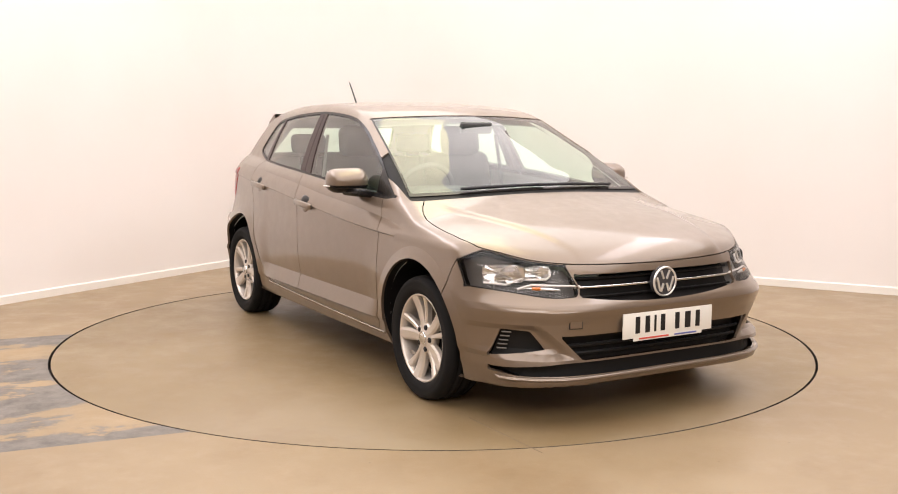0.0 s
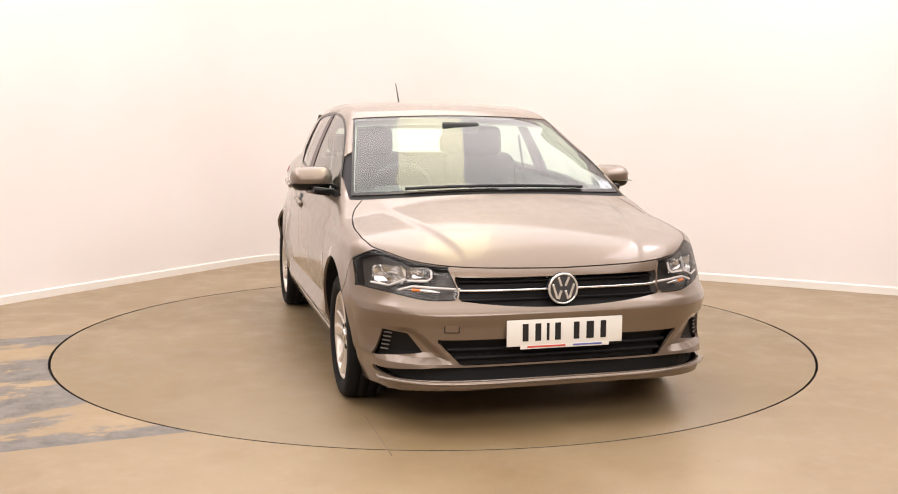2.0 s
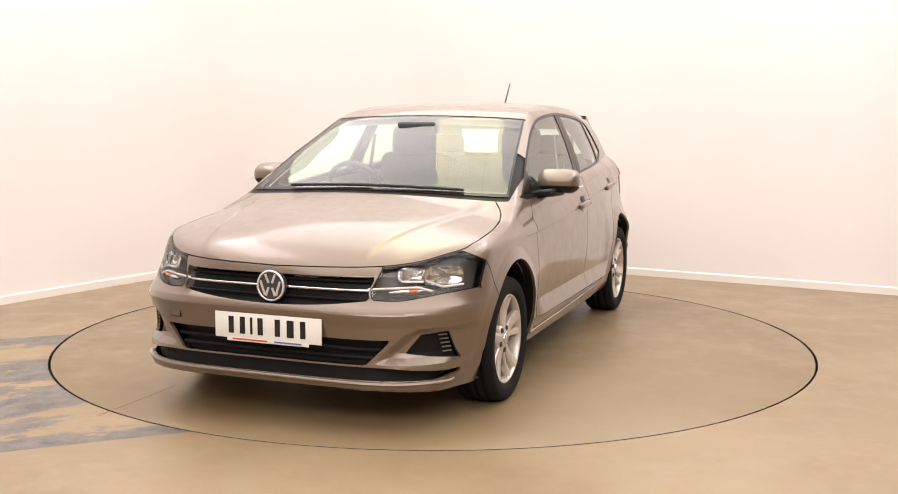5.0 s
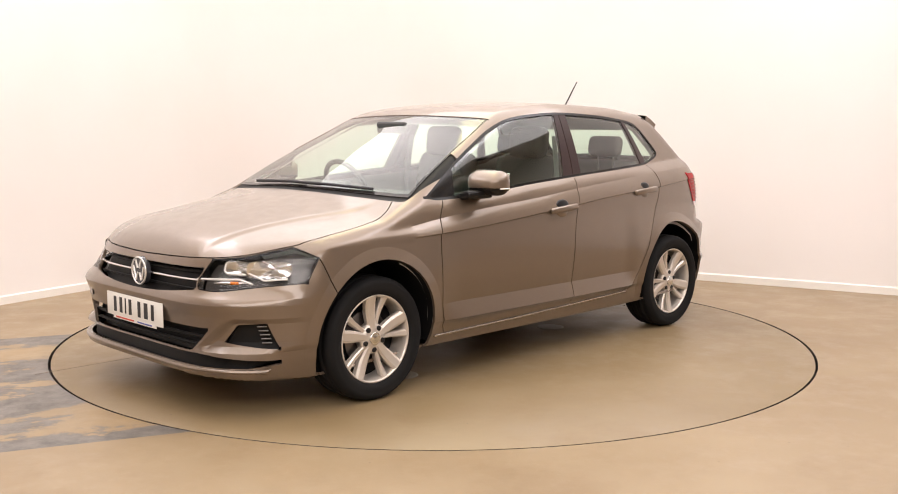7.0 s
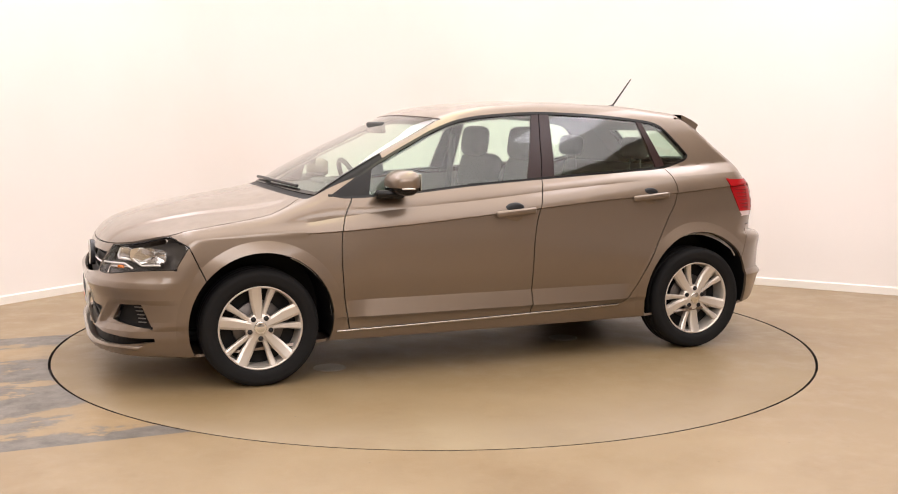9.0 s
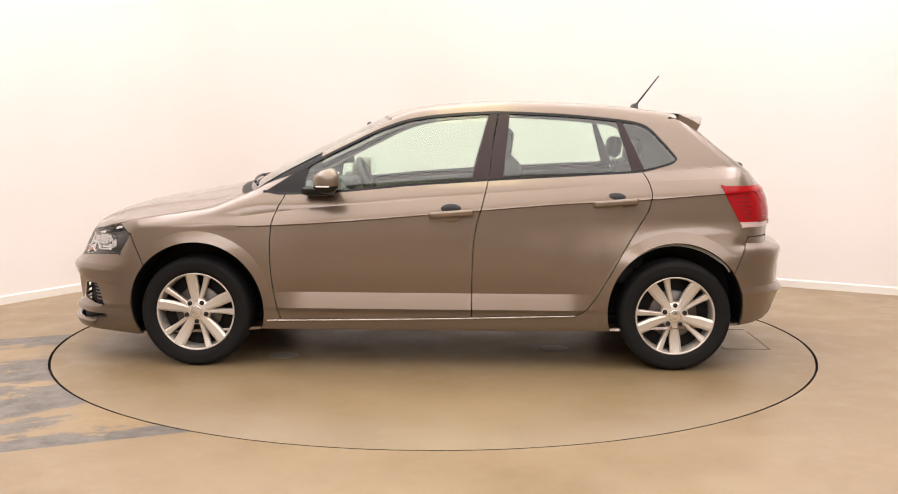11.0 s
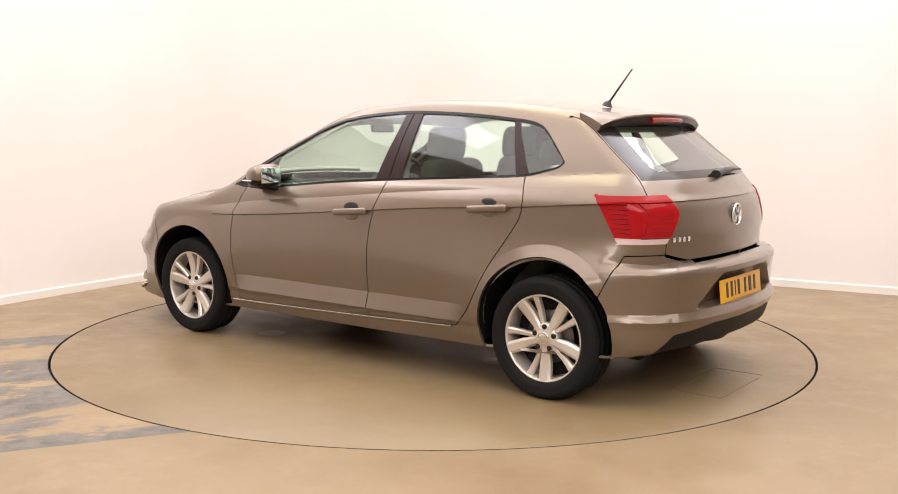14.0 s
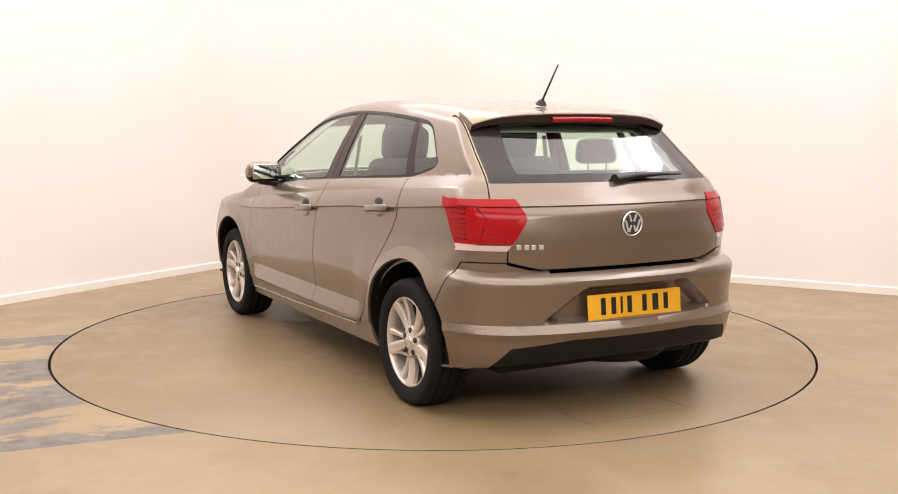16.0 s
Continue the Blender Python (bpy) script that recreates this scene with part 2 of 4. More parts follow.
for x, y in ((-0.703, 0.337), (0.82, 0.585)):
    part("round_cover", lathe([(0, 0.003), (0.075, 0.003), (0.085, 0.002), (0.088, -0.002)], 32, "z"), worn_steel, table, "worn steel round cover").location = (x, y, 0)
bm = bmesh.new()
rbox(bm, (1.88, -0.735, 0), (0.56, 0.005, 0.002), 0.001, 1)
part("floor_joint", bm, joint_dark, table, "dark filled joint line")

# ---- car: body surface ----
def curve(*pts):
    """A smooth monotone curve through points (u, value)."""
    p = np.array(sorted(pts), float)
    x, y = p[:, 0], p[:, 1]
    h, d = np.diff(x), np.diff(y) / np.diff(x)
    m = np.zeros(len(x))
    m[0], m[-1] = d[0], d[-1]
    for i in range(1, len(x) - 1):
        if d[i - 1] * d[i] > 0:
            w1, w2 = 2 * h[i] + h[i - 1], h[i] + 2 * h[i - 1]
            m[i] = (w1 + w2) / (w1 / d[i - 1] + w2 / d[i])

    def f(u):
        u = np.asarray(u, float)
        i = np.clip(np.searchsorted(x, u) - 1, 0, len(h) - 1)
        t = np.clip((u - x[i]) / h[i], 0, 1)
        v = (2 * t**3 - 3 * t**2 + 1) * y[i] + (t**3 - 2 * t**2 + t) * h[i] * m[i] + (3 * t**2 - 2 * t**3) * y[i + 1] + (t**3 - t**2) * h[i] * m[i + 1]
        return v + np.where(u < x[0], (u - x[0]) * m[0], 0) + np.where(u > x[-1], (u - x[-1]) * m[-1], 0)

    us = np.linspace(x[0] - 0.3, x[-1] + 0.3, 1500)
    vs = f(us)
    return lambda u: np.interp(u, us, vs)


def step(a, b, u):
    t = np.clip((u - a) / (b - a), 0, 1)
    return t * t * (3 - 2 * t)


def smax(a, b, k):
    return np.maximum(a, b) + np.maximum(k - np.abs(a - b), 0) ** 2 / (4 * k)


# heights of the lines that run along the side
CREASE = curve((1.05, 0.752), (0.92, 0.756), (0.547, 0.778), (0.087, 0.816), (-0.214, 0.842), (-0.658, 0.878), (-1.09, 0.902), (-1.5, 0.934), (-1.9, 0.96))
CREASE_UP = curve((1.5, 0.77), (1.045, 0.80), (0.87, 0.822), (0.55, 0.857), (0.09, 0.894), (-0.36, 0.937), (-0.8, 0.969), (-1.23, 0.998), (-1.6, 1.017))
BELT = curve((2.0, 0.86), (0.90, 0.925), (0.82, 0.914), (0.57, 0.924), (0.1, 0.966), (-0.36, 0.997), (-0.8, 1.022), (-1.09, 1.04), (-1.2, 1.066), (-1.26, 1.086), (-1.285, 1.11))
BELT_BODY = curve((2.0, 0.86), (0.90, 0.925), (0.57, 0.930), (0.1, 0.966), (-0.36, 0.997), (-0.8, 1.022), (-1.09, 1.040), (-1.45, 1.062), (-1.9, 1.08))
DLO_TOP = curve((0.905, 0.926), (0.75, 1.024), (0.605, 1.111), (0.444, 1.193), (0.285, 1.268), (0.127, 1.318), (-0.03, 1.34), (-0.337, 1.357), (-0.64, 1.347), (-0.94, 1.322), (-1.06, 1.306), (-1.12, 1.285), (-1.21, 1.2), (-1.288, 1.108))
W_UP = curve((2.1, 0.70), (1.8, 0.79), (1.6, 0.825), (1.28, 0.842), (1.0, 0.842), (0.5, 0.85), (0.0, 0.848), (-0.5, 0.832), (-0.94, 0.808), (-1.25, 0.785), (-1.525, 0.757), (-1.75, 0.705), (-2, 0.62))
W_LOW = curve((2.1, 0.72), (1.8, 0.80), (1.6, 0.842), (1.28, 0.858), (1.0, 0.852), (0.0, 0.854), (-0.5, 0.852), (-0.94, 0.846), (-1.28, 0.85), (-1.6, 0.825), (-1.75, 0.80), (-1.95, 0.73))
TOP = curve((2.06, 0.60), (2.0, 0.69), (1.95, 0.742), (1.85, 0.793), (1.7, 0.838), (1.5, 0.878), (1.3, 0.912), (1.13, 0.944), (1.09, 0.957), (0.9, 1.056), (0.7, 1.156), (0.5, 1.25), (0.32, 1.335), (0.2, 1.375), (-0.05, 1.409), (-0.33, 1.424), (-0.79, 1.413), (-1.09, 1.386), (-1.42, 1.338), (-1.56, 1.315))
FRONT = curve((0.10, 1.88), (0.16, 1.985), (0.185, 2.04), (0.215, 2.05), (0.235, 2.042), (0.30, 2.03), (0.36, 2.022), (0.45, 2.034), (0.508, 2.054), (0.535, 2.038), (0.56, 2.018), (0.62, 2.012), (0.655, 2.0), (0.69, 1.985), (0.75, 1.94), (0.9, 1.8))
REAR = curve((0.15, -1.80), (0.2, -1.86), (0.30, -1.915), (0.365, -1.936), (0.392, -1.946), (0.412, -1.960), (0.446, -1.932), (0.55, -1.936), (0.62, -1.947), (0.650, -1.925), (0.666, -1.862), (0.682, -1.864), (0.72, -1.866), (0.80, -1.872), (0.90, -1.855), (0.935, -1.845), (0.97, -1.815), (1.045, -1.75), (1.16, -1.60), (1.28, -1.45), (1.40, -1.29))
ARCHES = ((1.258, 0.312, 0.356), (-1.267, 0.322, 0.357))


def side(x, z):
    """Half width of the body at (x, z)."""
    w = W_LOW(x) + (W_UP(x) - W_LOW(x)) * step(0.52, 0.80, z)
    zc, zu, zb = CREASE(x), CREASE_UP(x), BELT_BODY(x)
    zu, zb = np.maximum(zu, zc + 0.02), np.maximum(zb, zc + 0.06)
    live = step(0.90, 0.70, x) * step(-0.86, -0.70, x)
    sharp = step(1.28, 0.86, x)
    taper = 0.03 * step(-0.7, -1.3, x)
    knots = ((0.10, -0.10), (0.20, -0.055), (0.258, -0.038), (0.300, -0.034 + 0.004 * live), (0.322, -0.022 + 0.019 * live), (0.405, -0.010 - 0.016 * live), (zc - 0.007, -0.009 * sharp), (zc, 0.0), (zu, -0.016 - 0.022 * sharp), (zb, -0.070 - 0.006 * sharp - taper), (zb + 0.36, -0.238 - taper), (zb + 0.8, -0.50))
    out = np.full(np.broadcast(x, z).shape, -0.10)
    for i in range(len(knots) - 1):
        (z0, d0), (z1, d1) = knots[i], knots[i + 1]
        t = (z - z0) / (z1 - z0)
        bulge = (0, 0, 0, 0, 0, 0.012, 0, 0.004, 0.006, 0.012, 0)[i]
        val = d0 + (d1 - d0) * t + 4 * bulge * t * (1 - t)
        out = np.where((t >= 0) & (t <= 1), val, out)
    y = w + out
    for cx, cz, r in ARCHES:
        d = np.hypot(x - cx, z - cz)
        y = y + 0.010 * np.clip((r + 0.056 - d) / 0.056, 0, 1) * step(0.2, 0.3, z)
    return y


def top(x, y):
    a = np.abs(y)
    sweep = 0.22 - 0.12 * step(1.15, 1.6, x)
    crown = np.interp(x, (-1.5, 0.2, 0.9, 1.2, 2.0), (0.07, 0.06, 0.03, 0.10, 0.11))
    dome = 0.009 * step(-0.006, 0.022, a - np.interp(x, (1.15, 1.9), (0.60, 0.40))) * step(1.02, 1.2, x)
    return TOP(x + sweep * y * y) - crown * y * y - dome


def nose(y, z):
    a = np.abs(y)
    low, up = 0.237 * (a / 0.778) ** 5.2, 0.04 * (a / 0.431) ** 3.4
    edge = 0.288 - 0.10 * np.maximum(a - 0.56, 0)
    fin = 0.015 * step(0.48, 0.60, a) * np.clip((0.345 - z) / 0.055, 0, 1) * step(edge - 0.012, edge - 0.001, z)
    hollow = 0.022 * step(0.0, 0.05, a - 0.468 - 1.12 * (z - 0.308)) * step(0.452, 0.428, z) * step(0.300, 0.325, z)
    return FRONT(z) - low - (up - low) * step(0.52, 0.66, z) + fin - hollow


def tail(y, z):
    a = np.abs(y)
    plate = 0.06 * step(0.395, 0.330, a - 1.35 * (0.52 - z)) * step(0.450, 0.466, z) * step(0.605, 0.578, z)
    seam = 0.009 * np.clip((z - 0.905) / 0.036, 0, 1) * np.clip((0.945 - z) / 0.004, 0, 1)
    return REAR(z) + 0.22 * a * a + 0.10 * (a / 0.75) ** 8 + plate + seam


def body(p):
    x, y, z = p[:, 0], np.abs(p[:, 1]), p[:, 2]
    s = y - side(x, z)
    t = (z - top(x, y)) * 0.9
    k = np.interp(x, (-1.5, 0.9, 1.2, 2.0), (0.06, 0.05, 0.035, 0.03))
    f = smax(s, t, k)
    f = smax(f, x - nose(y, z), 0.03)
    f = smax(f, (tail(y, z) - x) * 0.85, 0.035)
    low = np.interp(x, (-1.95, -1.6, -0.9, 0.9, 1.6, 2.05), (0.285, 0.235, 0.20, 0.195, 0.155, 0.192))
    return smax(f, low - z, 0.012)


def settle(p, n=None):
    """Move points along rays from the middle line, or with normals given straight across, onto the body surface."""
    c = np.stack([np.clip(p[:, 0], -1.2, 1.4), 0 * p[:, 0], np.full(len(p), 0.6)], 1)
    if n is not None:
        across = (n[:, 1] > 0.5) & (p[:, 1] > 0.1)
        c[across] = p[across] * (1, 0, 1)
        ends = (np.abs(n[:, 0]) > 0.6) & ~across & (p[:, 2] > 0.25) & (p[:, 1] < 0.72)
        c[ends] = np.stack([np.sign(p[ends, 0]), p[ends, 1], p[ends, 2]], 1)
    d = p - c
    d /= np.linalg.norm(d, axis=1)[:, None]
    lo, hi = np.zeros(len(p)), np.full(len(p), 1.5)
    for _ in range(17):
        m = (lo + hi) / 2
        inside = body(c + d * m[:, None]) < 0
        lo, hi = np.where(inside, m, lo), np.where(inside, hi, m)
    return c + d * lo[:, None]


def normals(p):
    e = 0.004
    n = np.stack([body(p + np.eye(3)[i] * e) - body(p - np.eye(3)[i] * e) for i in range(3)], 1)
    return n / np.maximum(np.linalg.norm(n, axis=1), 1e-9)[:, None]


# lines that part the panels, each as a value that changes its sign there (none where it does not reach)
NO = np.nan
DOOR_F = curve((1.0, 0.775), (0.911, 0.792), (0.85, 0.824), (0.758, 0.854), (0.635, 0.863), (0.574, 0.861), (0.419, 0.848), (0.27, 0.820), (0.2, 0.80))
DOOR_B = curve((1.36, -0.334), (1.218, -0.309), (1.015, -0.283), (0.867, -0.248), (0.747, -0.216), (0.627, -0.202), (0.28, -0.196), (0.2, -0.196))
DOOR_R = curve((1.33, -0.945), (1.044, -1.09), (0.995, -1.117), (0.923, -1.133), (0.859, -1.121), (0.762, -1.066), (0.628, -0.983), (0.477, -0.899), (0.341, -0.814), (0.295, -0.765), (0.27, -0.70))
SILL = curve((0.95, 0.252), (0.4, 0.262), (-0.2, 0.277), (-0.7, 0.292), (-1.0, 0.30))
HOOD_EDGE = curve((1.0, 0.655), (1.06, 0.693), (1.10, 0.720), (1.15, 0.742), (1.25, 0.764), (1.4, 0.778), (1.55, 0.774), (1.7, 0.738), (1.85, 0.66))
HOOD_LIP = curve((0.0, 0.687), (0.45, 0.698), (0.586, 0.711), (0.717, 0.748), (0.85, 0.80))
LIGHT_LOW = curve((0.40, 0.572), (0.47, 0.565), (0.55, 0.562), (0.72, 0.585), (0.85, 0.60))


def lines(p, n):
    x, y, z = p[:, 0], p[:, 1], p[:, 2]
    on_side = (n[:, 1] > 0.35) & (x < 1.0) & (x > -1.45)
    ahead = (x > 1.4) & (y < 0.9)
    wsx = x + 0.22 * y * y
    f = {}
    dlo = np.maximum(BELT(x) - z, z - DLO_TOP(x))
    f["dlo"] = np.where((y > 0.45) & (x < 1.0) & (x > -1.4) & (z > 0.85), dlo, NO)
    f["dlo_in"] = np.where((y > 0.45) & (x < 1.0) & (x > -1.4) & (z > 0.85), dlo + 0.013, NO)
    up = on_side & (z > BELT(x) - 0.03)
    f["glass_f0"] = np.where(up, x - (0.70 - 0.22 * (z - 0.92)), NO)
    f["glass_f"] = np.where(up, x + 0.187 + 0.27 * (z - 0.98), NO)
    f["glass_r0"] = np.where(up, x + 0.358 + 0.10 * (z - 1.0), NO)
    f["glass_r"] = np.where(up, x + 1.045 - 0.30 * (z - 1.03), NO)
    f["glass_q"] = np.where(up, x + 1.115 - 0.45 * (z - 1.03), NO)
    g = 0.0028
    for name, value, ok in (
        ("door_f", lambda x, y, z: x - DOOR_F(z), on_side & (x > 0.6) & (z < 0.99)),
        ("door_b", lambda x, y, z: x - DOOR_B(z), on_side & (x > -0.5) & (x < 0.1)),
        ("door_r", lambda x, y, z: x - DOOR_R(z), on_side & (x < -0.5) & (z < 1.30)),
        ("sill", lambda x, y, z: z - SILL(x), on_side & (x < 0.92) & (x > -0.95) & (z < 0.4)),
        ("hood_side", lambda x, y, z: HOOD_EDGE(x) - y, (x > 1.0) & (x < 1.9) & (z > 0.66)),
        ("hood_lip", lambda x, y, z: z - HOOD_LIP(y), (x > 1.5) & (z < 0.80)),
        ("gate_side", lambda x, y, z: y - (0.62 - 0.22 * (z - 1.03)), (x < -1.25) & (z > 0.93) & (n[:, 1] < 0.97)),
        ("gate_low", lambda x, y, z: z - (0.668 + 0.35 * np.maximum(y - 0.44, 0) ** 1.2), (x < -1.6) & (z < 0.8)),
        ("gate_edge", lambda x, y, z: y - 0.588, (x < -1.55) & (z < 0.775) & (z > 0.62)),
        ("bump_top", lambda x, y, z: z - 0.706, (x < -1.5) & (y > 0.56) & (z < 0.76) & (z > 0.65)),
        ("bump_f", lambda x, y, z: x - (1.60 - 0.09 * (0.70 - z) / 0.2), (x > 1.2) & (n[:, 1] > 0.2) & (z < 0.72) & (z > 0.5)),
        ("bump_r", lambda x, y, z: x + 1.60 + 0.45 * (z - 0.60), (x < -1.3) & (n[:, 1] > 0.3) & (z < 0.75) & (z > 0.5)),
    ):
        v, e = value(x, y, z), 1e-3
        d = np.stack([(value(x + e, y, z) - v) / e, (value(x, y + e, z) - v) / e, (value(x, y, z + e) - v) / e], 1)
        along = d - n * np.sum(d * n, 1)[:, None]
        v = v / np.maximum(np.linalg.norm(along, axis=1), 0.08)
        wide = 0.007 if name == "gate_low" else g
        f[name + "_a"] = np.where(ok, v - wide, NO)
        f[name + "_b"] = np.where(ok, v + wide, NO)
    f["crease"] = np.where((n[:, 1] > 0.35) & (x < 1.03) & (x > -1.7), z - CREASE(x), NO)
    f["crease_low"] = np.where((n[:, 1] > 0.35) & (x < 1.03) & (x > -1.7), z - CREASE(x) + 0.007, NO)
    f["crease_up"] = np.where((n[:, 1] > 0.3) & (x < 1.03) & (x > -1.6), z - CREASE_UP(x), NO)
    for k, zz in enumerate((0.412, 0.446)):
        f["rear_edge%d" % k] = np.where((x < -1.55) & (z < 0.6), z - zz, NO)
    for k, zz in enumerate((0.941, 0.945)):
        f["rear_edge%d" % (k + 2)] = np.where((x < -1.5) & (z < 1.0) & (z > 0.85) & (n[:, 0] < -0.5), z - zz, NO)
    for k, zz in enumerate((0.508, 0.535)):
        f["front_edge%d" % k] = np.where((x > 1.65) & (z < 0.6) & (z > 0.4), z - zz, NO)
    for k, zz in enumerate((0.212, 0.234)):
        f["front_edge%d" % (k + 2)] = np.where((x > 1.6) & (z < 0.35), z - zz, NO)
    for k, off in enumerate((0.0, 0.05)):
        f["front_edge%d" % (k + 4)] = np.where((x > 1.7) & (z > 0.28) & (z < 0.47) & (y > 0.42), y - 0.468 - 1.12 * (z - 0.308) - off, NO)
    for k, zz in enumerate((0.300, 0.325, 0.345, 0.428, 0.452)):
        f["front_edge%d" % (k + 6)] = np.where((x > 1.65) & (y > 0.42) & (z > 0.27) & (z < 0.47), z - zz, NO)
    for k, off in enumerate((0.330, 0.395)):
        f["rear_edge%d" % (k + 4)] = np.where((x < -1.6) & (z > 0.43) & (z < 0.62), y - 1.35 * (0.52 - z) - off, NO)
    for k, zz in enumerate((0.450, 0.466, 0.578, 0.605)):
        f["rear_edge%d" % (k + 6)] = np.where((x < -1.6) & (y < 0.55) & (z > 0.42) & (z < 0.64), z - zz, NO)
    f["ledge"] = np.where(on_side & (x < 0.9) & (x > -0.86), z - 0.322, NO)
    f["ledge_up"] = np.where(on_side & (x < 0.9) & (x > -0.86), z - 0.405, NO)
    for i, (cx, cz, r) in enumerate(ARCHES):
        d = np.hypot(x - cx, z - cz)
        ok = (n[:, 1] > 0.2) & (y > 0.5) & (d < 0.6)
        f["arch%d" % i] = np.where(ok, d - r, NO)
        f["lip%d" % i] = np.where(ok, d - r - 0.056, NO)
    up = (x > 0.0) & (x < 1.2) & (z > 0.9)
    f["ws"] = np.where(up, np.maximum(np.maximum(wsx - 1.085, 0.315 - wsx), y - (0.585 + 0.195 * (x - 0.27))), NO)
    f["cowl"] = np.where(up, np.maximum(wsx - 1.135, y - 0.735), NO)
    f["ws_in"] = np.where(up, np.maximum(np.maximum(wsx - 1.062, 0.330 - wsx), y - (0.573 + 0.195 * (x - 0.27))), NO)
    back = (x < -1.25) & (z > 0.95)
    f["rg"] = np.where(back, np.maximum(np.maximum(1.037 - z, z - 1.292), y - (0.612 - 0.22 * (z - 1.03))), NO)
    f["rg_in"] = np.where(back, np.maximum(np.maximum(1.075 - z, z - 1.29), y - (0.50 - 0.35 * (z - 1.03) - 0.6 * np.maximum(1.10 - z, 0))), NO)
    inner = np.where(z > 0.89, 0.502 + 0.40 * (z - 0.89), 0.502 + 0.67 * (0.89 - z))
    f["tail"] = np.where((x < -1.3) & (z > 0.65) & (z < 1.03), np.maximum(np.maximum(0.757 - z, z - 0.972), np.maximum(x - (-1.515 - 0.55 * (0.938 - z)), inner - y)), NO)
    f["tail_low"] = np.where((x < -1.3) & (z > 0.65) & (z < 1.03), z - 0.784, NO)
    f["tail_top"] = np.where((x < -1.3) & (z > 0.65) & (z < 1.03), z - CREASE(x) - 0.004, NO)
    f["head"] = np.where(ahead & (z > 0.5), np.maximum(np.maximum(LIGHT_LOW(y) - z, z - HOOD_LIP(y) + 0.004), np.maximum(np.maximum(1.60 + 0.62 * (0.703 - z) - x, z - 0.705 - 0.6 * (x - 1.60)), 0.45 + 0.35 * np.abs(z - 0.60) - y)), NO)
    f["head_in"] = f["head"] + 0.0045
    f["grille"] = np.where(ahead & (y < 0.6), np.maximum(np.maximum(0.531 + 0.16 * y * y - z, z - 0.656), y - 0.445 - 0.35 * np.abs(z - 0.60)), NO)
    f["mouth"] = np.where(ahead & (z < 0.5), np.maximum(np.maximum(0.296 - z, z - 0.402), y - 0.447 - 0.95 * (z - 0.296)), NO)
    f["slot"] = np.where(ahead & (z < 0.5), np.maximum(np.maximum(1.765 - x, y - 0.785), np.maximum(0.2345 + 0.15 * np.maximum(y - 0.70, 0) - z, z - 0.288 + 0.10 * np.maximum(y - 0.56, 0))), NO)
    f["fog"] = np.where(ahead & (z < 0.6), np.maximum(np.maximum(0.314 + 0.16 * np.maximum(0.777 - y, 0) - z, z - 0.431 + 0.08 * (0.758 - y)), np.maximum(0.593 + 0.75 * (z - 0.344) - y, 1.774 + 0.41 * (z - 0.312) - x)), NO)
    f["diffuser"] = np.where((x < -1.6) & (z < 0.5), np.maximum(z - 0.377 + 0.11 * np.maximum(y - 0.34, 0) + 1.2 * np.maximum(y - 0.60, 0), x + 1.60), NO)
    return f


def grid(u0, u1, nu, v0, v1, nv):
    u, v = np.meshgrid(np.linspace(u0, u1, nu), np.linspace(v0, v1, nv), indexing="ij")
    i = np.arange(nu * nv).reshape(nu, nv)
    return u.ravel(), v.ravel(), np.stack([i[:-1, :-1], i[1:, :-1], i[1:, 1:], i[:-1, 1:]], -1).reshape(-1, 4)


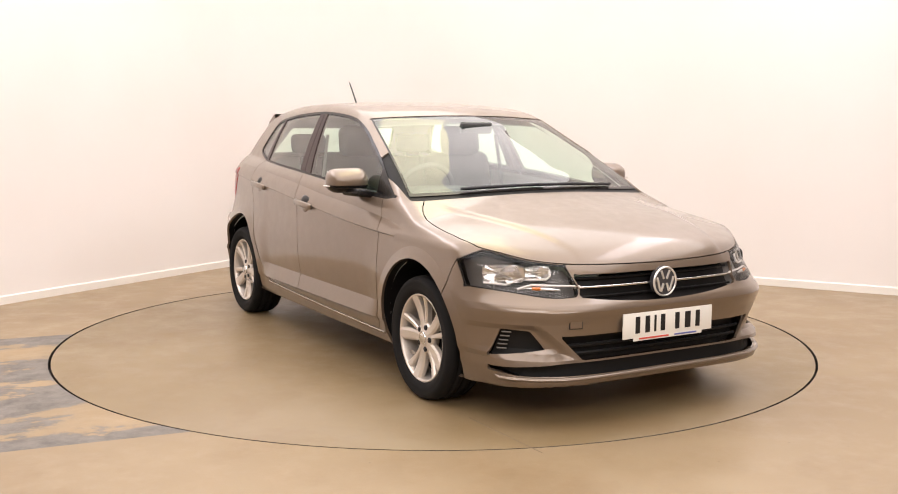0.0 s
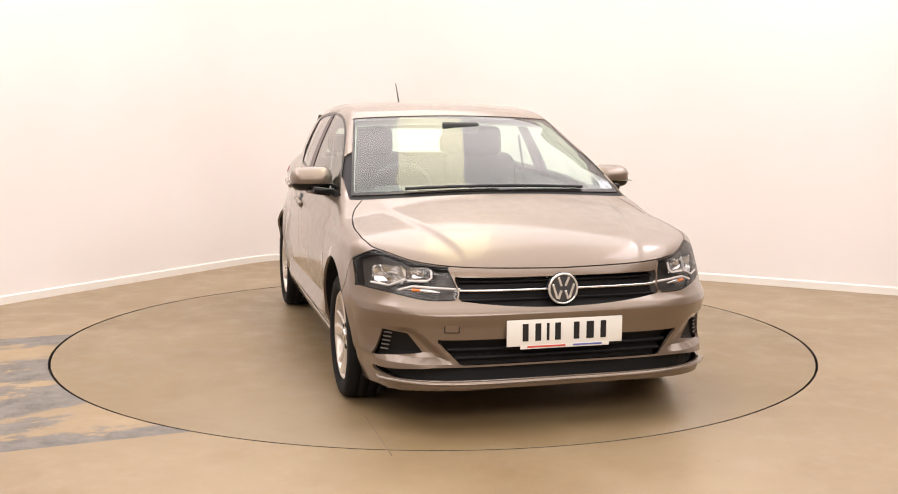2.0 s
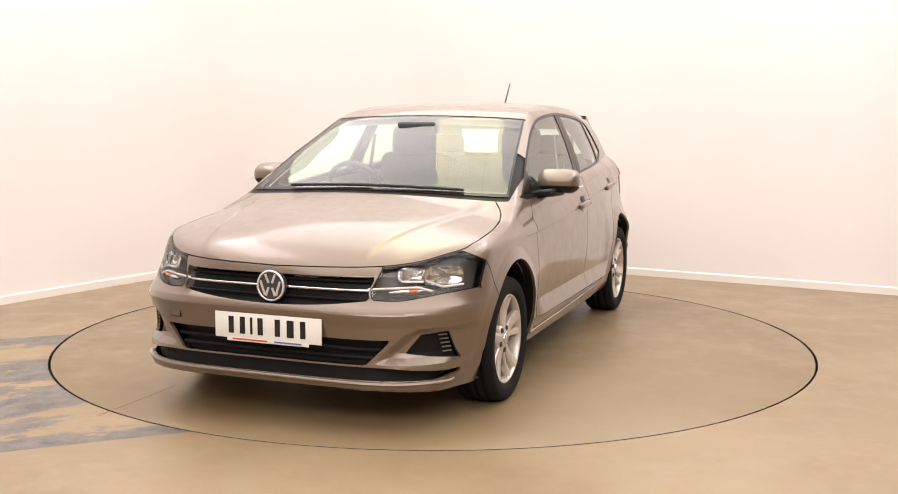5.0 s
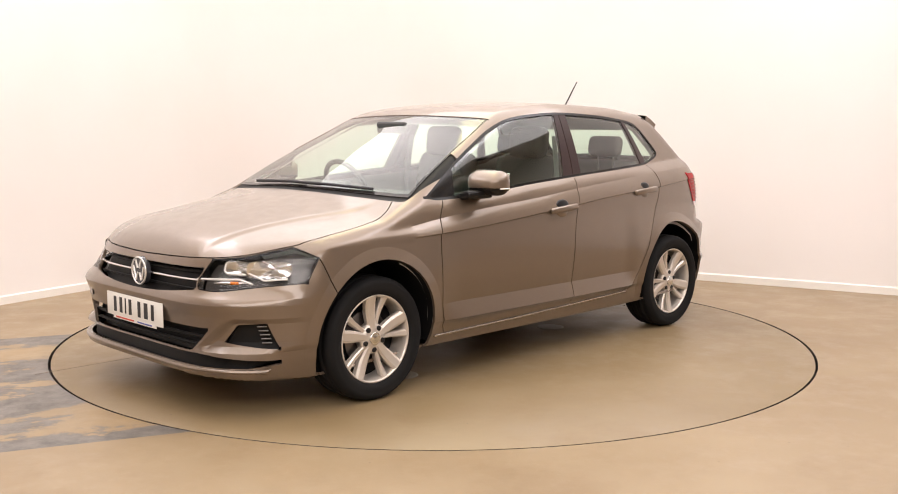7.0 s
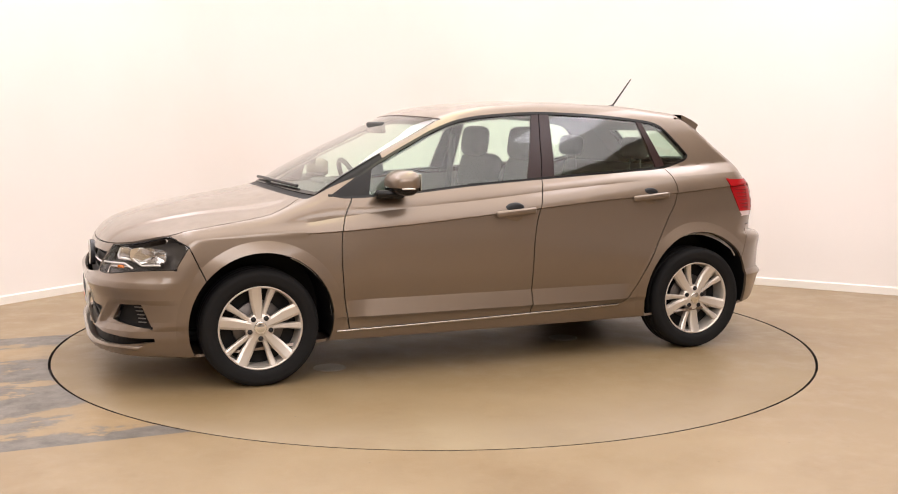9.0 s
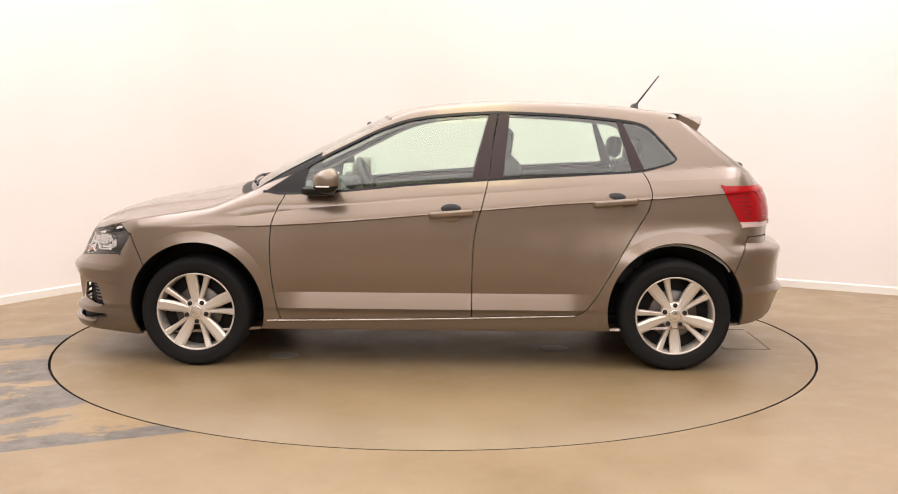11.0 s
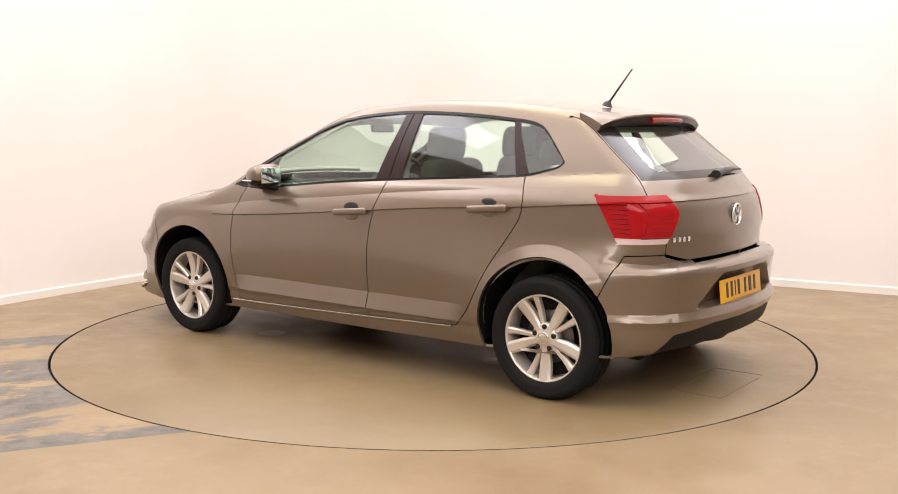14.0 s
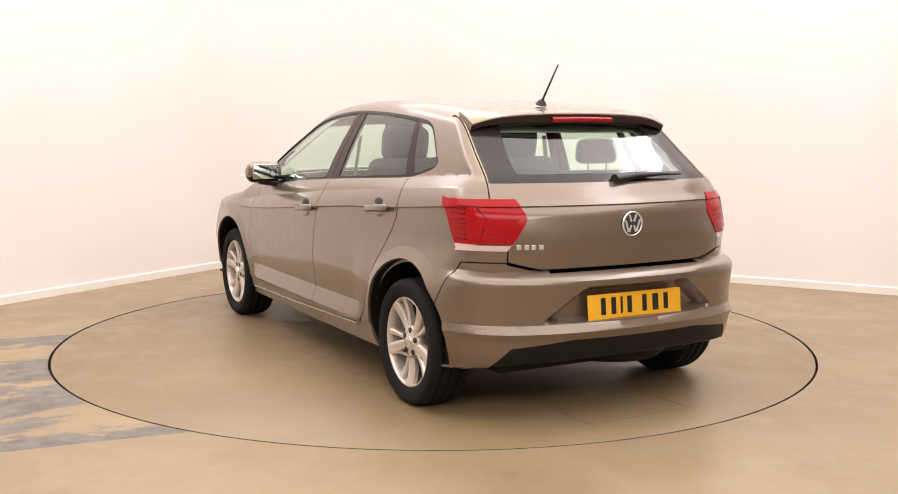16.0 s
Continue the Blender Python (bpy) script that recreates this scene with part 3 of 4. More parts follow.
def body_mesh():
    """The left half of the body, cut along all panel lines: points, faces, and each face's line values."""
    xs, ys, zs, S = (-2.0, 2.1), (0.0, 0.95), (0.02, 1.45), 0.02
    n = [int((b - a) / S) for a, b in (xs, ys, zs)]
    pts, faces, base = [], [], 0
    for kind in ("side", "top", "front", "rear", "under"):
        if kind == "side":
            u, v, q = grid(*xs, n[0], *zs, n[2])
            p = np.stack([u, u * 0 + ys[1], v], 1)
        elif kind in ("top", "under"):
            u, v, q = grid(*xs, n[0], *ys, n[1])
            p = np.stack([u, v, u * 0 + zs[kind == "top"]], 1)
        else:
            u, v, q = grid(*ys, n[1], *zs, n[2])
            p = np.stack([u * 0 + xs[kind == "front"], u, v], 1)
        if kind in ("under", "side", "rear"):
            q = q[:, ::-1]
        pts.append(settle(p))
        faces.append(q + base)
        base += len(p)
    p, q = np.concatenate(pts), np.concatenate(faces)
    key, first, inverse = np.unique(np.round(p, 4), axis=0, return_index=True, return_inverse=True)
    p, q = p[first], inverse.ravel()[q]
    q = [tuple(dict.fromkeys(f)) for f in q.tolist()]
    q = [f for f in q if len(f) > 2]
    me = bpy.data.meshes.new("half")
    me.from_pydata(p.tolist(), [], q)
    bm = bmesh.new()
    bm.from_mesh(me)
    bpy.data.meshes.remove(me)

    def coords():
        return np.array([v.co for v in bm.verts])

    names = list(lines(p[:1], normals(p[:1])))
    table_ = np.stack([lines(p, normals(p))[k] for k in names], 1)
    for k in range(len(names)):
        val = table_[:, k].copy()
        val[np.abs(val) < 2e-4] = 0
        bm.edges.ensure_lookup_table(), bm.verts.ensure_lookup_table()
        ends = np.array([[e.verts[0].index, e.verts[1].index] for e in bm.edges])
        a, b = val[ends[:, 0]], val[ends[:, 1]]
        todo = [(bm.edges[i], bm.edges[i].verts[0], float(a[i] / (a[i] - b[i]))) for i in np.flatnonzero(a * b < 0)]
        fresh = [bm.verts[i] for i in np.flatnonzero(val == 0)]
        made = [bmesh.utils.edge_split(e, v, t)[1] for e, v, t in todo]
        if made:
            c = np.array([v.co for v in made])
            more = lines(c, normals(c))
            table_ = np.concatenate([table_, np.stack([more[n] for n in names], 1)])
            for i, v in enumerate(made):
                v.index = len(val) + i
        if fresh or made:
            bmesh.ops.connect_verts(bm, verts=fresh + made)
        bm.verts.sort()
    p = coords()
    p = settle(p, normals(p))
    q = [[v.index for v in f.verts] for f in bm.faces]
    mid = np.array([f.calc_center_median() for f in bm.faces])
    bm.free()
    return p, q, lines(mid, normals(mid)), mid


POINTS, FACES, LINE, MID = body_mesh()
NORMALS = normals(POINTS)
EDGES = [k for k in lines(POINTS[:1], NORMALS[:1]) if k.startswith(("crease", "ledge", "lip", "rear_edge", "front_edge", "tail_top"))]
ON_EDGE = lines(POINTS, NORMALS)
ON_EDGE = np.stack([np.abs(np.nan_to_num(ON_EDGE[k], nan=1)) < 6e-4 for k in EDGES], 1)


def inside(name):
    v = LINE[name]
    return ~np.isnan(v) & (np.nan_to_num(v, nan=1) < 0)


def between(name):
    a, b = LINE[name + "_a"], LINE[name + "_b"]
    return ~np.isnan(a) & (np.nan_to_num(a, nan=1) < 0) & (np.nan_to_num(b, nan=-1) > 0)


def mesh_object(name, verts, faces, material, parent=None, label="", sharp=35):
    me = bpy.data.meshes.new(name)
    me.from_pydata([tuple(v) for v in verts], [], faces)
    me.materials.append(material)
    me.polygons.foreach_set("use_smooth", [True] * len(me.polygons))
    me.set_sharp_from_angle(angle=radians(sharp))
    ob = new(name, me)
    ob.parent = parent
    if label:
        ob["label"] = label
    return ob


def panel(name, pick, material, parent, label="", sides="M", rim=0.014, sink=0.0, flip=False):
    """A piece of the body surface with turned-in edges. sides: L, R, or M for both halves in one mesh."""
    ids = np.flatnonzero(pick)
    if not len(ids):
        print("EMPTY PANEL", name)
        return None
    used = sorted({v for i in ids for v in FACES[i]})
    index = {v: k for k, v in enumerate(used)}
    nm = NORMALS[used]
    p = POINTS[used] - nm * sink
    tris = [[index[v] for v in FACES[i]] for i in ids]
    if sides == "R":
        p, nm, tris = p * (1, -1, 1), nm * (1, -1, 1), [t[::-1] for t in tris]
    if sides == "M":
        n, flat = len(p), np.abs(p[:, 1]) < 2e-3
        p[flat, 1] = 0
        to = np.where(flat, np.arange(n), np.arange(n) + n)
        p, nm = np.concatenate([p, p * (1, -1, 1)]), np.concatenate([nm, nm * (1, -1, 1)])
        tris = tris + [[int(to[v]) for v in t[::-1]] for t in tris]
    if rim:
        count = {}
        for t in tris:
            for a, b in zip(t, t[1:] + t[:1]):
                count[(a, b)] = count.get((a, b), 0) + 1
        edge = [(a, b) for a, b in count if (b, a) not in count]
        ring = sorted({v for e in edge for v in e})
        low = {v: len(p) + k for k, v in enumerate(ring)}
        p = np.concatenate([p, p[ring] - nm[ring] * rim])
        tris = tris + [[b, a, low[a], low[b]] for a, b in edge]
    if flip:
        tris = [t[::-1] for t in tris]
    ob = mesh_object(name, p, tris, material, parent, label)
    flag = np.zeros((len(p), len(EDGES)), bool)
    flag[:len(used)] = ON_EDGE[used]
    if sides == "M":
        flag[len(used):2 * len(used)] = ON_EDGE[used]
    ends = np.zeros(2 * len(ob.data.edges), int)
    ob.data.edges.foreach_get("vertices", ends)
    ends = ends.reshape(-1, 2)
    hard = np.any(flag[ends[:, 0]] & flag[ends[:, 1]], axis=1)
    was = np.zeros(len(hard), bool)
    if "sharp_edge" in ob.data.attributes:
        ob.data.attributes["sharp_edge"].data.foreach_get("value", was)
    else:
        ob.data.attributes.new("sharp_edge", "BOOLEAN", "EDGE")
    ob.data.attributes["sharp_edge"].data.foreach_set("value", hard | was)
    return ob


car = tagged(new("car"), "bronze grey metallic five-door hatchback car on a turntable", "car")
x_, y_, z_ = MID[:, 0], MID[:, 1], MID[:, 2]
gap = np.zeros(len(MID), bool)
in_dlo = inside("dlo")
arch = inside("arch0") | inside("arch1")
doors_up = z_ > SILL(x_)
gap_doors = ((between("door_f") & doors_up) | (between("door_b") & doors_up & (z_ < DLO_TOP(x_) + 0.003)) | (between("door_r") & doors_up & ~in_dlo) | (between("sill") & (x_ < DOOR_F(z_)) & (x_ > DOOR_R(z_)))) & ~arch
hood_zone = (x_ > 1.0) & (y_ < HOOD_EDGE(x_)) & (z_ > HOOD_LIP(y_))
cowl = inside("cowl") & ~inside("ws") & (x_ > 0.6)
ws, ws_in = inside("ws"), inside("ws_in")
hood_zone &= ~(inside("cowl") | ws) & (z_ < 1.0) & (x_ + 0.22 * y_ * y_ > 1.13)
gap_hood = ((between("hood_side") & (z_ > HOOD_LIP(y_) - 0.003) & (x_ + 0.22 * y_ * y_ > 1.13)) | (between("hood_lip") & (y_ < HOOD_EDGE(x_) + 0.003))) & ~inside("cowl")
tail_l, head, grille = inside("tail"), inside("head"), inside("grille")
mouth, slot, fog, diffuser = inside("mouth"), inside("slot"), inside("fog"), inside("diffuser")
rg, rg_in = inside("rg"), inside("rg_in")
gate_w = np.where(z_ > 0.96, 0.62 - 0.22 * (z_ - 1.03), np.where(z_ > 0.757, np.where(z_ > 0.89, 0.502 + 0.40 * (z_ - 0.89), 0.502 + 0.67 * (0.89 - z_)), 0.588))
gate_zone = (x_ < -1.28) & (z_ > 0.668 + 0.35 * np.maximum(y_ - 0.44, 0) ** 1.2) & (y_ < gate_w) & ((z_ < 1.3) | (x_ < -1.30))
gap_gate = ((between("gate_side") & (z_ > 0.96)) | (between("gate_low") & (y_ < 0.591)) | (between("gate_edge") & (z_ < 0.757) & (z_ > 0.70))) & ~tail_l
front_bump = ((x_ > 1.60 - 0.09 * (0.70 - z_) / 0.2) & (z_ < HOOD_LIP(y_)) & (x_ > 1.5))
rear_bump = (x_ < -1.60 - 0.45 * (z_ - 0.60)) & (z_ < 0.706) & ~gate_zone
gap_bump = (between("bump_f") & (z_ < 0.70)) | (between("bump_r") & (z_ < 0.706)) | (between("bump_top") & (y_ > 0.586) & (x_ < -1.60 - 0.45 * (z_ - 0.60)))
gap = (gap_doors | gap_hood | gap_gate | gap_bump) & ~in_dlo
open_ = gap | arch | in_dlo | ws | cowl | rg | tail_l | head | grille | mouth | slot | fog | diffuser | (z_ < 0.10)
front_door = (x_ < DOOR_F(z_)) & (x_ > DOOR_B(z_)) & doors_up & (z_ < BELT(x_) + 0.01) & (y_ > 0.5) & ~open_
rear_door = (x_ < DOOR_B(z_)) & (x_ > DOOR_R(z_)) & doors_up & (z_ < BELT(x_) + 0.01) & (y_ > 0.5) & ~open_
hood = hood_zone & ~open_
gate = gate_zone & ~open_
fb = front_bump & ~open_ & ~hood
rb = rear_bump & ~open_ & ~gate
fender = (x_ > 0.6) & ~(open_ | front_door | hood | fb) & (y_ > 0.4) & (z_ < 0.93) & (x_ > DOOR_F(z_)) & (z_ > 0.16)
shell = ~(open_ | front_door | rear_door | hood | gate | fb | rb | fender)

HOLD = {}
panel("body_shell", shell, paint, car)
panel("hood", hood, paint, car, "bronze grey hood with faint creases")
panel("tailgate", gate, paint, car)
panel("front_bumper", fb, paint, car)
panel("rear_bumper", rb, paint, car)
for s in "LR":
    panel("front_fender", fender, paint, car, sides=s)
    panel("front_door", front_door, paint, car, sides=s)
    panel("rear_door", rear_door, paint, car, sides=s)
    # side glass and its black frames
    frame_ = in_dlo & ~inside("dlo_in")
    bar = in_dlo & inside("dlo_in") & (z_ > 0.8)
    gx_f, gx_r0 = x_ > -0.187 - 0.27 * (z_ - 0.98), x_ < -0.358 - 0.10 * (z_ - 1.0)
    gx_r, gx_q = x_ > -1.045 + 0.30 * (z_ - 1.03), x_ < -1.115 + 0.45 * (z_ - 1.03)
    nose_tri = x_ > 0.70 - 0.22 * (z_ - 0.92)
    panel("window_trim", frame_, black_trim, car, "gloss black window surround", sides=s, rim=0.02, sink=0.001)
    panel("door_glass", bar & gx_f & ~nose_tri, glass, car, "clear greenish side window", sides=s, rim=0.004, sink=0.007)
    panel("door_glass", bar & gx_r0 & gx_r, glass, car, "clear greenish side window", sides=s, rim=0.004, sink=0.007)
    panel("quarter_glass", bar & gx_q, glass, car, "small clear quarter window", sides=s, rim=0.004, sink=0.005)
    panel("pillar_cover", bar & ~gx_f & ~gx_r0 & (x_ > DOOR_B(z_) + 0.003), pillar_black, car, "satin black pillar cover", sides=s, rim=0.02, sink=0.003)
    panel("pillar_cover", bar & ~gx_f & ~gx_r0 & (x_ < DOOR_B(z_) - 0.003), pillar_black, car, "satin black pillar cover", sides=s, rim=0.02, sink=0.003)
    panel("window_divider", bar & ~gx_r & ~gx_q & (x_ < -0.6), pillar_black, car, sides=s, rim=0.02, sink=0.003)
    panel("mirror_base", bar & nose_tri, black_trim, car, sides=s, rim=0.02, sink=0.003)
    lamp_ = HOLD["tail", 1 if s == "L" else -1] = panel("tail_light", tail_l & (z_ > 0.784), red_glass, car, "red tail light with ribbed lens", sides=s, rim=0.03, sink=-0.004)
    panel("reversing_lamp", tail_l & (z_ < 0.784), dull_glass, lamp_, "clear lower strip", sides=s, rim=0.03, sink=-0.003)
    k_ = 1 if s == "L" else -1
    HOLD["head", k_] = panel("headlight", head & inside("head_in"), clear_glass, car, "clear headlight with chrome inside", sides=s, rim=0.01, sink=0.001)
    panel("headlight_border", head & ~inside("head_in"), black_trim, HOLD["head", k_], sides=s, rim=0.012, sink=0.002)
    panel("headlight_bowl", head, lamp_dark, HOLD["head", k_], sides=s, rim=0.0, sink=0.055)
    HOLD["fog", k_] = panel("fog_recess", fog, grille_black, car, "dark fog light recess with slats", sides=s, rim=0.0, sink=0.030)
panel("windscreen", ws_in, glass, car, "clear greenish windscreen", rim=0.004, sink=0.003)
panel("windscreen_border", ws & ~ws_in, frit, car, "black windscreen border", rim=0.01, sink=0.003)
panel("cowl", cowl, grille_black, car, rim=0.02, sink=0.008)
panel("rear_window", rg_in, glass, car, "clear rear window", rim=0.004, sink=0.003)
panel("rear_window_border", rg & ~rg_in, frit, car, "dark rear window border", rim=0.01, sink=0.003)
HOLD["grille"] = panel("upper_grille", grille, grille_black, car, "black upper grille", rim=0.0, sink=0.045)
HOLD["mouth"] = panel("lower_grille", mouth & ~grille, grille_black, car, "black lower grille with slats", rim=0.0, sink=0.05)
panel("air_slot", slot & ~mouth, grille_black, car, rim=0.0, sink=0.035)
panel("diffuser", diffuser, grille_black, car, "black rear lower bumper", rim=0.02, sink=0.004)
panel("liner", (z_ > 0.30) & (x_ < 1.12) & (x_ > -1.66) & ~(tail_l | rear_bump) & ~(in_dlo | ws_in | rg_in) & ~arch, lining, car, "grey cabin lining", rim=0.0, sink=0.05, flip=True)

def at_side(x, z, out=0.0):
    return float(side(np.array([x]), np.array([z]))[0]) + out


def at_nose(y, z, out=0.0):
    return float(nose(np.array([y]), np.array([z]))[0]) + out


def at_tail(y, z, out=0.0):
    return float(tail(np.array([y]), np.array([z]))[0]) - out


def at_top(x, y, out=0.0):
    return float(top(np.array([x]), np.array([y]))[0]) + out


def tube(name, path, r, material, parent, label="", flat=1.0, up=(0, 0, 1)):
    """A round bar along a path; flat squeezes it along up."""
    bm, rings, seg = bmesh.new(), [], 10
    pts = [Vector(p) for p in path]
    for i, p in enumerate(pts):
        d = (pts[min(i + 1, len(pts) - 1)] - pts[max(i - 1, 0)]).normalized()
        u = d.cross(Vector(up)).normalized()
        v = u.cross(d).normalized()
        rr = r[i] if isinstance(r, (list, tuple)) else r
        rings.append([bm.verts.new(p + u * rr * math.cos(2 * math.pi * k / seg) + v * rr * flat * math.sin(2 * math.pi * k / seg)) for k in range(seg)])
    for a, b in zip(rings, rings[1:]):
        for k in range(seg):
            bm.faces.new((a[k], a[(k + 1) % seg], b[(k + 1) % seg], b[k]))
    bm.faces.new(rings[0][::-1]), bm.faces.new(rings[-1])
    bmesh.ops.recalc_face_normals(bm, faces=bm.faces)
    return smooth(part(name, bm, material, parent, label))


# ---- wheels ----
def spoke_mesh(inner, outer, w0, w1, w2, twist, top0, top1):
    """One spoke: a tapering faceted bar from the hub to the rim, outward along +y."""
    bm = bmesh.new()
    stations = []
    for t in (0, 0.25, 0.55, 0.8, 1.0):
        r = inner + (outer - inner) * t
        w = w0 + (w1 - w0) * min(1, t / 0.55) if t < 0.56 else w1 + (w2 - w1) * (t - 0.55) / 0.45
        off = twist * t
        h = top0 + (top1 - top0) * t - 0.010 * math.sin(math.pi * t)
        stations.append([bm.verts.new(p) for p in ((off - w, h - 0.03, r), (off - w, h - 0.006, r), (off - w * 0.55, h, r), (off + w * 0.6, h - 0.002, r), (off + w, h - 0.010, r), (off + w, h - 0.03, r))])
    for a, b in zip(stations, stations[1:]):
        for k in range(6):
            bm.faces.new((a[k], a[(k + 1) % 6], b[(k + 1) % 6], b[k]))
    bm.faces.new(stations[0]), bm.faces.new(stations[-1][::-1])
    bmesh.ops.recalc_face_normals(bm, faces=bm.faces)
    return bm


def build_wheel():
    w = part("wheel", lathe([(0.190, -0.16), (0.194, -0.03), (0.196, -0.018), (0.198, -0.008), (0.201, 0.0), (0.206, 0.002), (0.209, -0.001), (0.209, -0.012), (0.200, -0.16)], 72), alloy, car, "silver alloy rim with ten spokes")
    part("tyre", lathe([(0.203, -0.168), (0.212, -0.176), (0.248, -0.188), (0.280, -0.180), (0.2915, -0.160), (0.2935, -0.135), (0.286, -0.133), (0.286, -0.127), (0.294, -0.125), (0.2945, -0.090), (0.286, -0.088), (0.286, -0.080), (0.2945, -0.078), (0.294, -0.045), (0.286, -0.043), (0.286, -0.037), (0.2935, -0.034), (0.291, -0.012), (0.284, 0.004), (0.276, 0.012), (0.262, 0.0165), (0.259, 0.0155), (0.245, 0.017), (0.230, 0.0135), (0.218, 0.008), (0.212, 0.001), (0.205, -0.004)], 72), rubber, w, "black rubber tyre")
    part("brake_disc", lathe([(0.02, -0.075), (0.125, -0.075), (0.128, -0.078), (0.128, -0.092), (0.02, -0.092)], 40), disc_steel, w)
    # black disc added so the gaps between the spokes look shaded
    part("spoke_gap_shade", lathe([(0.02, -0.098), (0.192, -0.098)], 40), grille_black, w)
    part("hub", lathe([(0, -0.012), (0.034, -0.012), (0.045, -0.016), (0.068, -0.020), (0.074, -0.030), (0.074, -0.06), (0.02, -0.06)], 40), alloy, w)
    cap = part("hub_cap", lathe([(0, -0.004), (0.020, -0.004), (0.024, -0.006), (0.028, -0.004), (0.031, -0.006), (0.031, -0.014)], 32), chrome, w, "silver hub cap with dark ring")
    wide = narrow = bolt = None
    for k in range(5):
        m = pose(0, 0, 0, 0, 72 * k, 0)
        if wide is None:
            wide = smooth(part("spoke", spoke_mesh(0.045, 0.203, 0.019, 0.029, 0.030, 0.004, -0.014, 0.002), alloy, w), 20)
            narrow = smooth(part("thin_spoke", spoke_mesh(0.05, 0.203, 0.011, 0.013, 0.018, -0.004, -0.018, -0.003), alloy, w), 20)
            bolt = part("wheel_bolt", lathe([(0, -0.014), (0.006, -0.014), (0.0075, -0.016), (0.0115, -0.0125), (0.0125, -0.0135), (0.0125, -0.03)], 16), ink, w)
            narrow.matrix_basis = pose(0, 0, 0, 0, -23, 0)
            bolt.matrix_basis = pose(0, 0, 0, 0, 32, 0) @ pose(0, 0, 0.054)
            continue
        for o, mm in ((wide, m), (narrow, m @ pose(0, 0, 0, 0, -23, 0)), (bolt, m @ pose(0, 0, 0, 0, 32, 0) @ pose(0, 0, 0.054))):
            c = o.copy()
            scene.collection.objects.link(c)
            c.matrix_basis = mm
    return w


wheel = build_wheel()
wheel.matrix_basis = pose(1.268, 0.822, 0.2915, 0, 6, 0)
for x, y, rz, ry in ((-1.267, 0.808, 0, 38), (1.268, -0.822, 180, 20), (-1.267, -0.808, 180, 50)):
    copy_thing(wheel, pose(x, y, 0.2915, 0, 0, rz) @ pose(0, 0, 0, 0, ry, 0))


def half_width(x, z):
    """How far out the body surface lies at (x, z)."""
    y = np.linspace(0.56, 0.88, 161)
    hit = y[body(np.stack([y * 0 + x, y, y * 0 + z], 1)) < 0]
    return float(hit[-1]) if len(hit) else 0.56


for cx, cz, r in ARCHES:
    for sy in (1, -1):
        bm = bmesh.new()
        rows = [[bm.verts.new((cx + rr * math.cos(a), sy * yy, cz + rr * math.sin(a))) for rr, yy in ((r - 0.002, half_width(cx + r * math.cos(a), cz + r * math.sin(a)) - 0.012), (r - 0.002, 0.50), (0.05, 0.50))] for a in [math.pi * (k / 30 * 1.15 - 0.075) for k in range(31)]]
        for a, b in zip(rows, rows[1:]):
            for i in range(2):
                bm.faces.new((a[i], a[i + 1], b[i + 1], b[i]) if sy > 0 else (b[i], b[i + 1], a[i + 1], a[i]))
        smooth(part("wheel_arch_liner", bm, grille_black, car))
bm = bmesh.new()
rbox(bm, (0.1, 0, 0.22), (3.5, 1.10, 0.06), 0.02)
rbox(bm, (0.0, 0, 0.235), (1.75, 1.56, 0.05), 0.02)
rbox(bm, (-1.70, 0, 0.36), (0.2, 0.9, 0.2), 0.02)
part("underbody", bm, grille_black, car)
part("spare_well", lathe([(0, 0.20), (0.26, 0.20), (0.30, 0.24), (0.30, 0.4)], 32, "z"), grille_black, car).location = (-1.5, -0.15, 0)

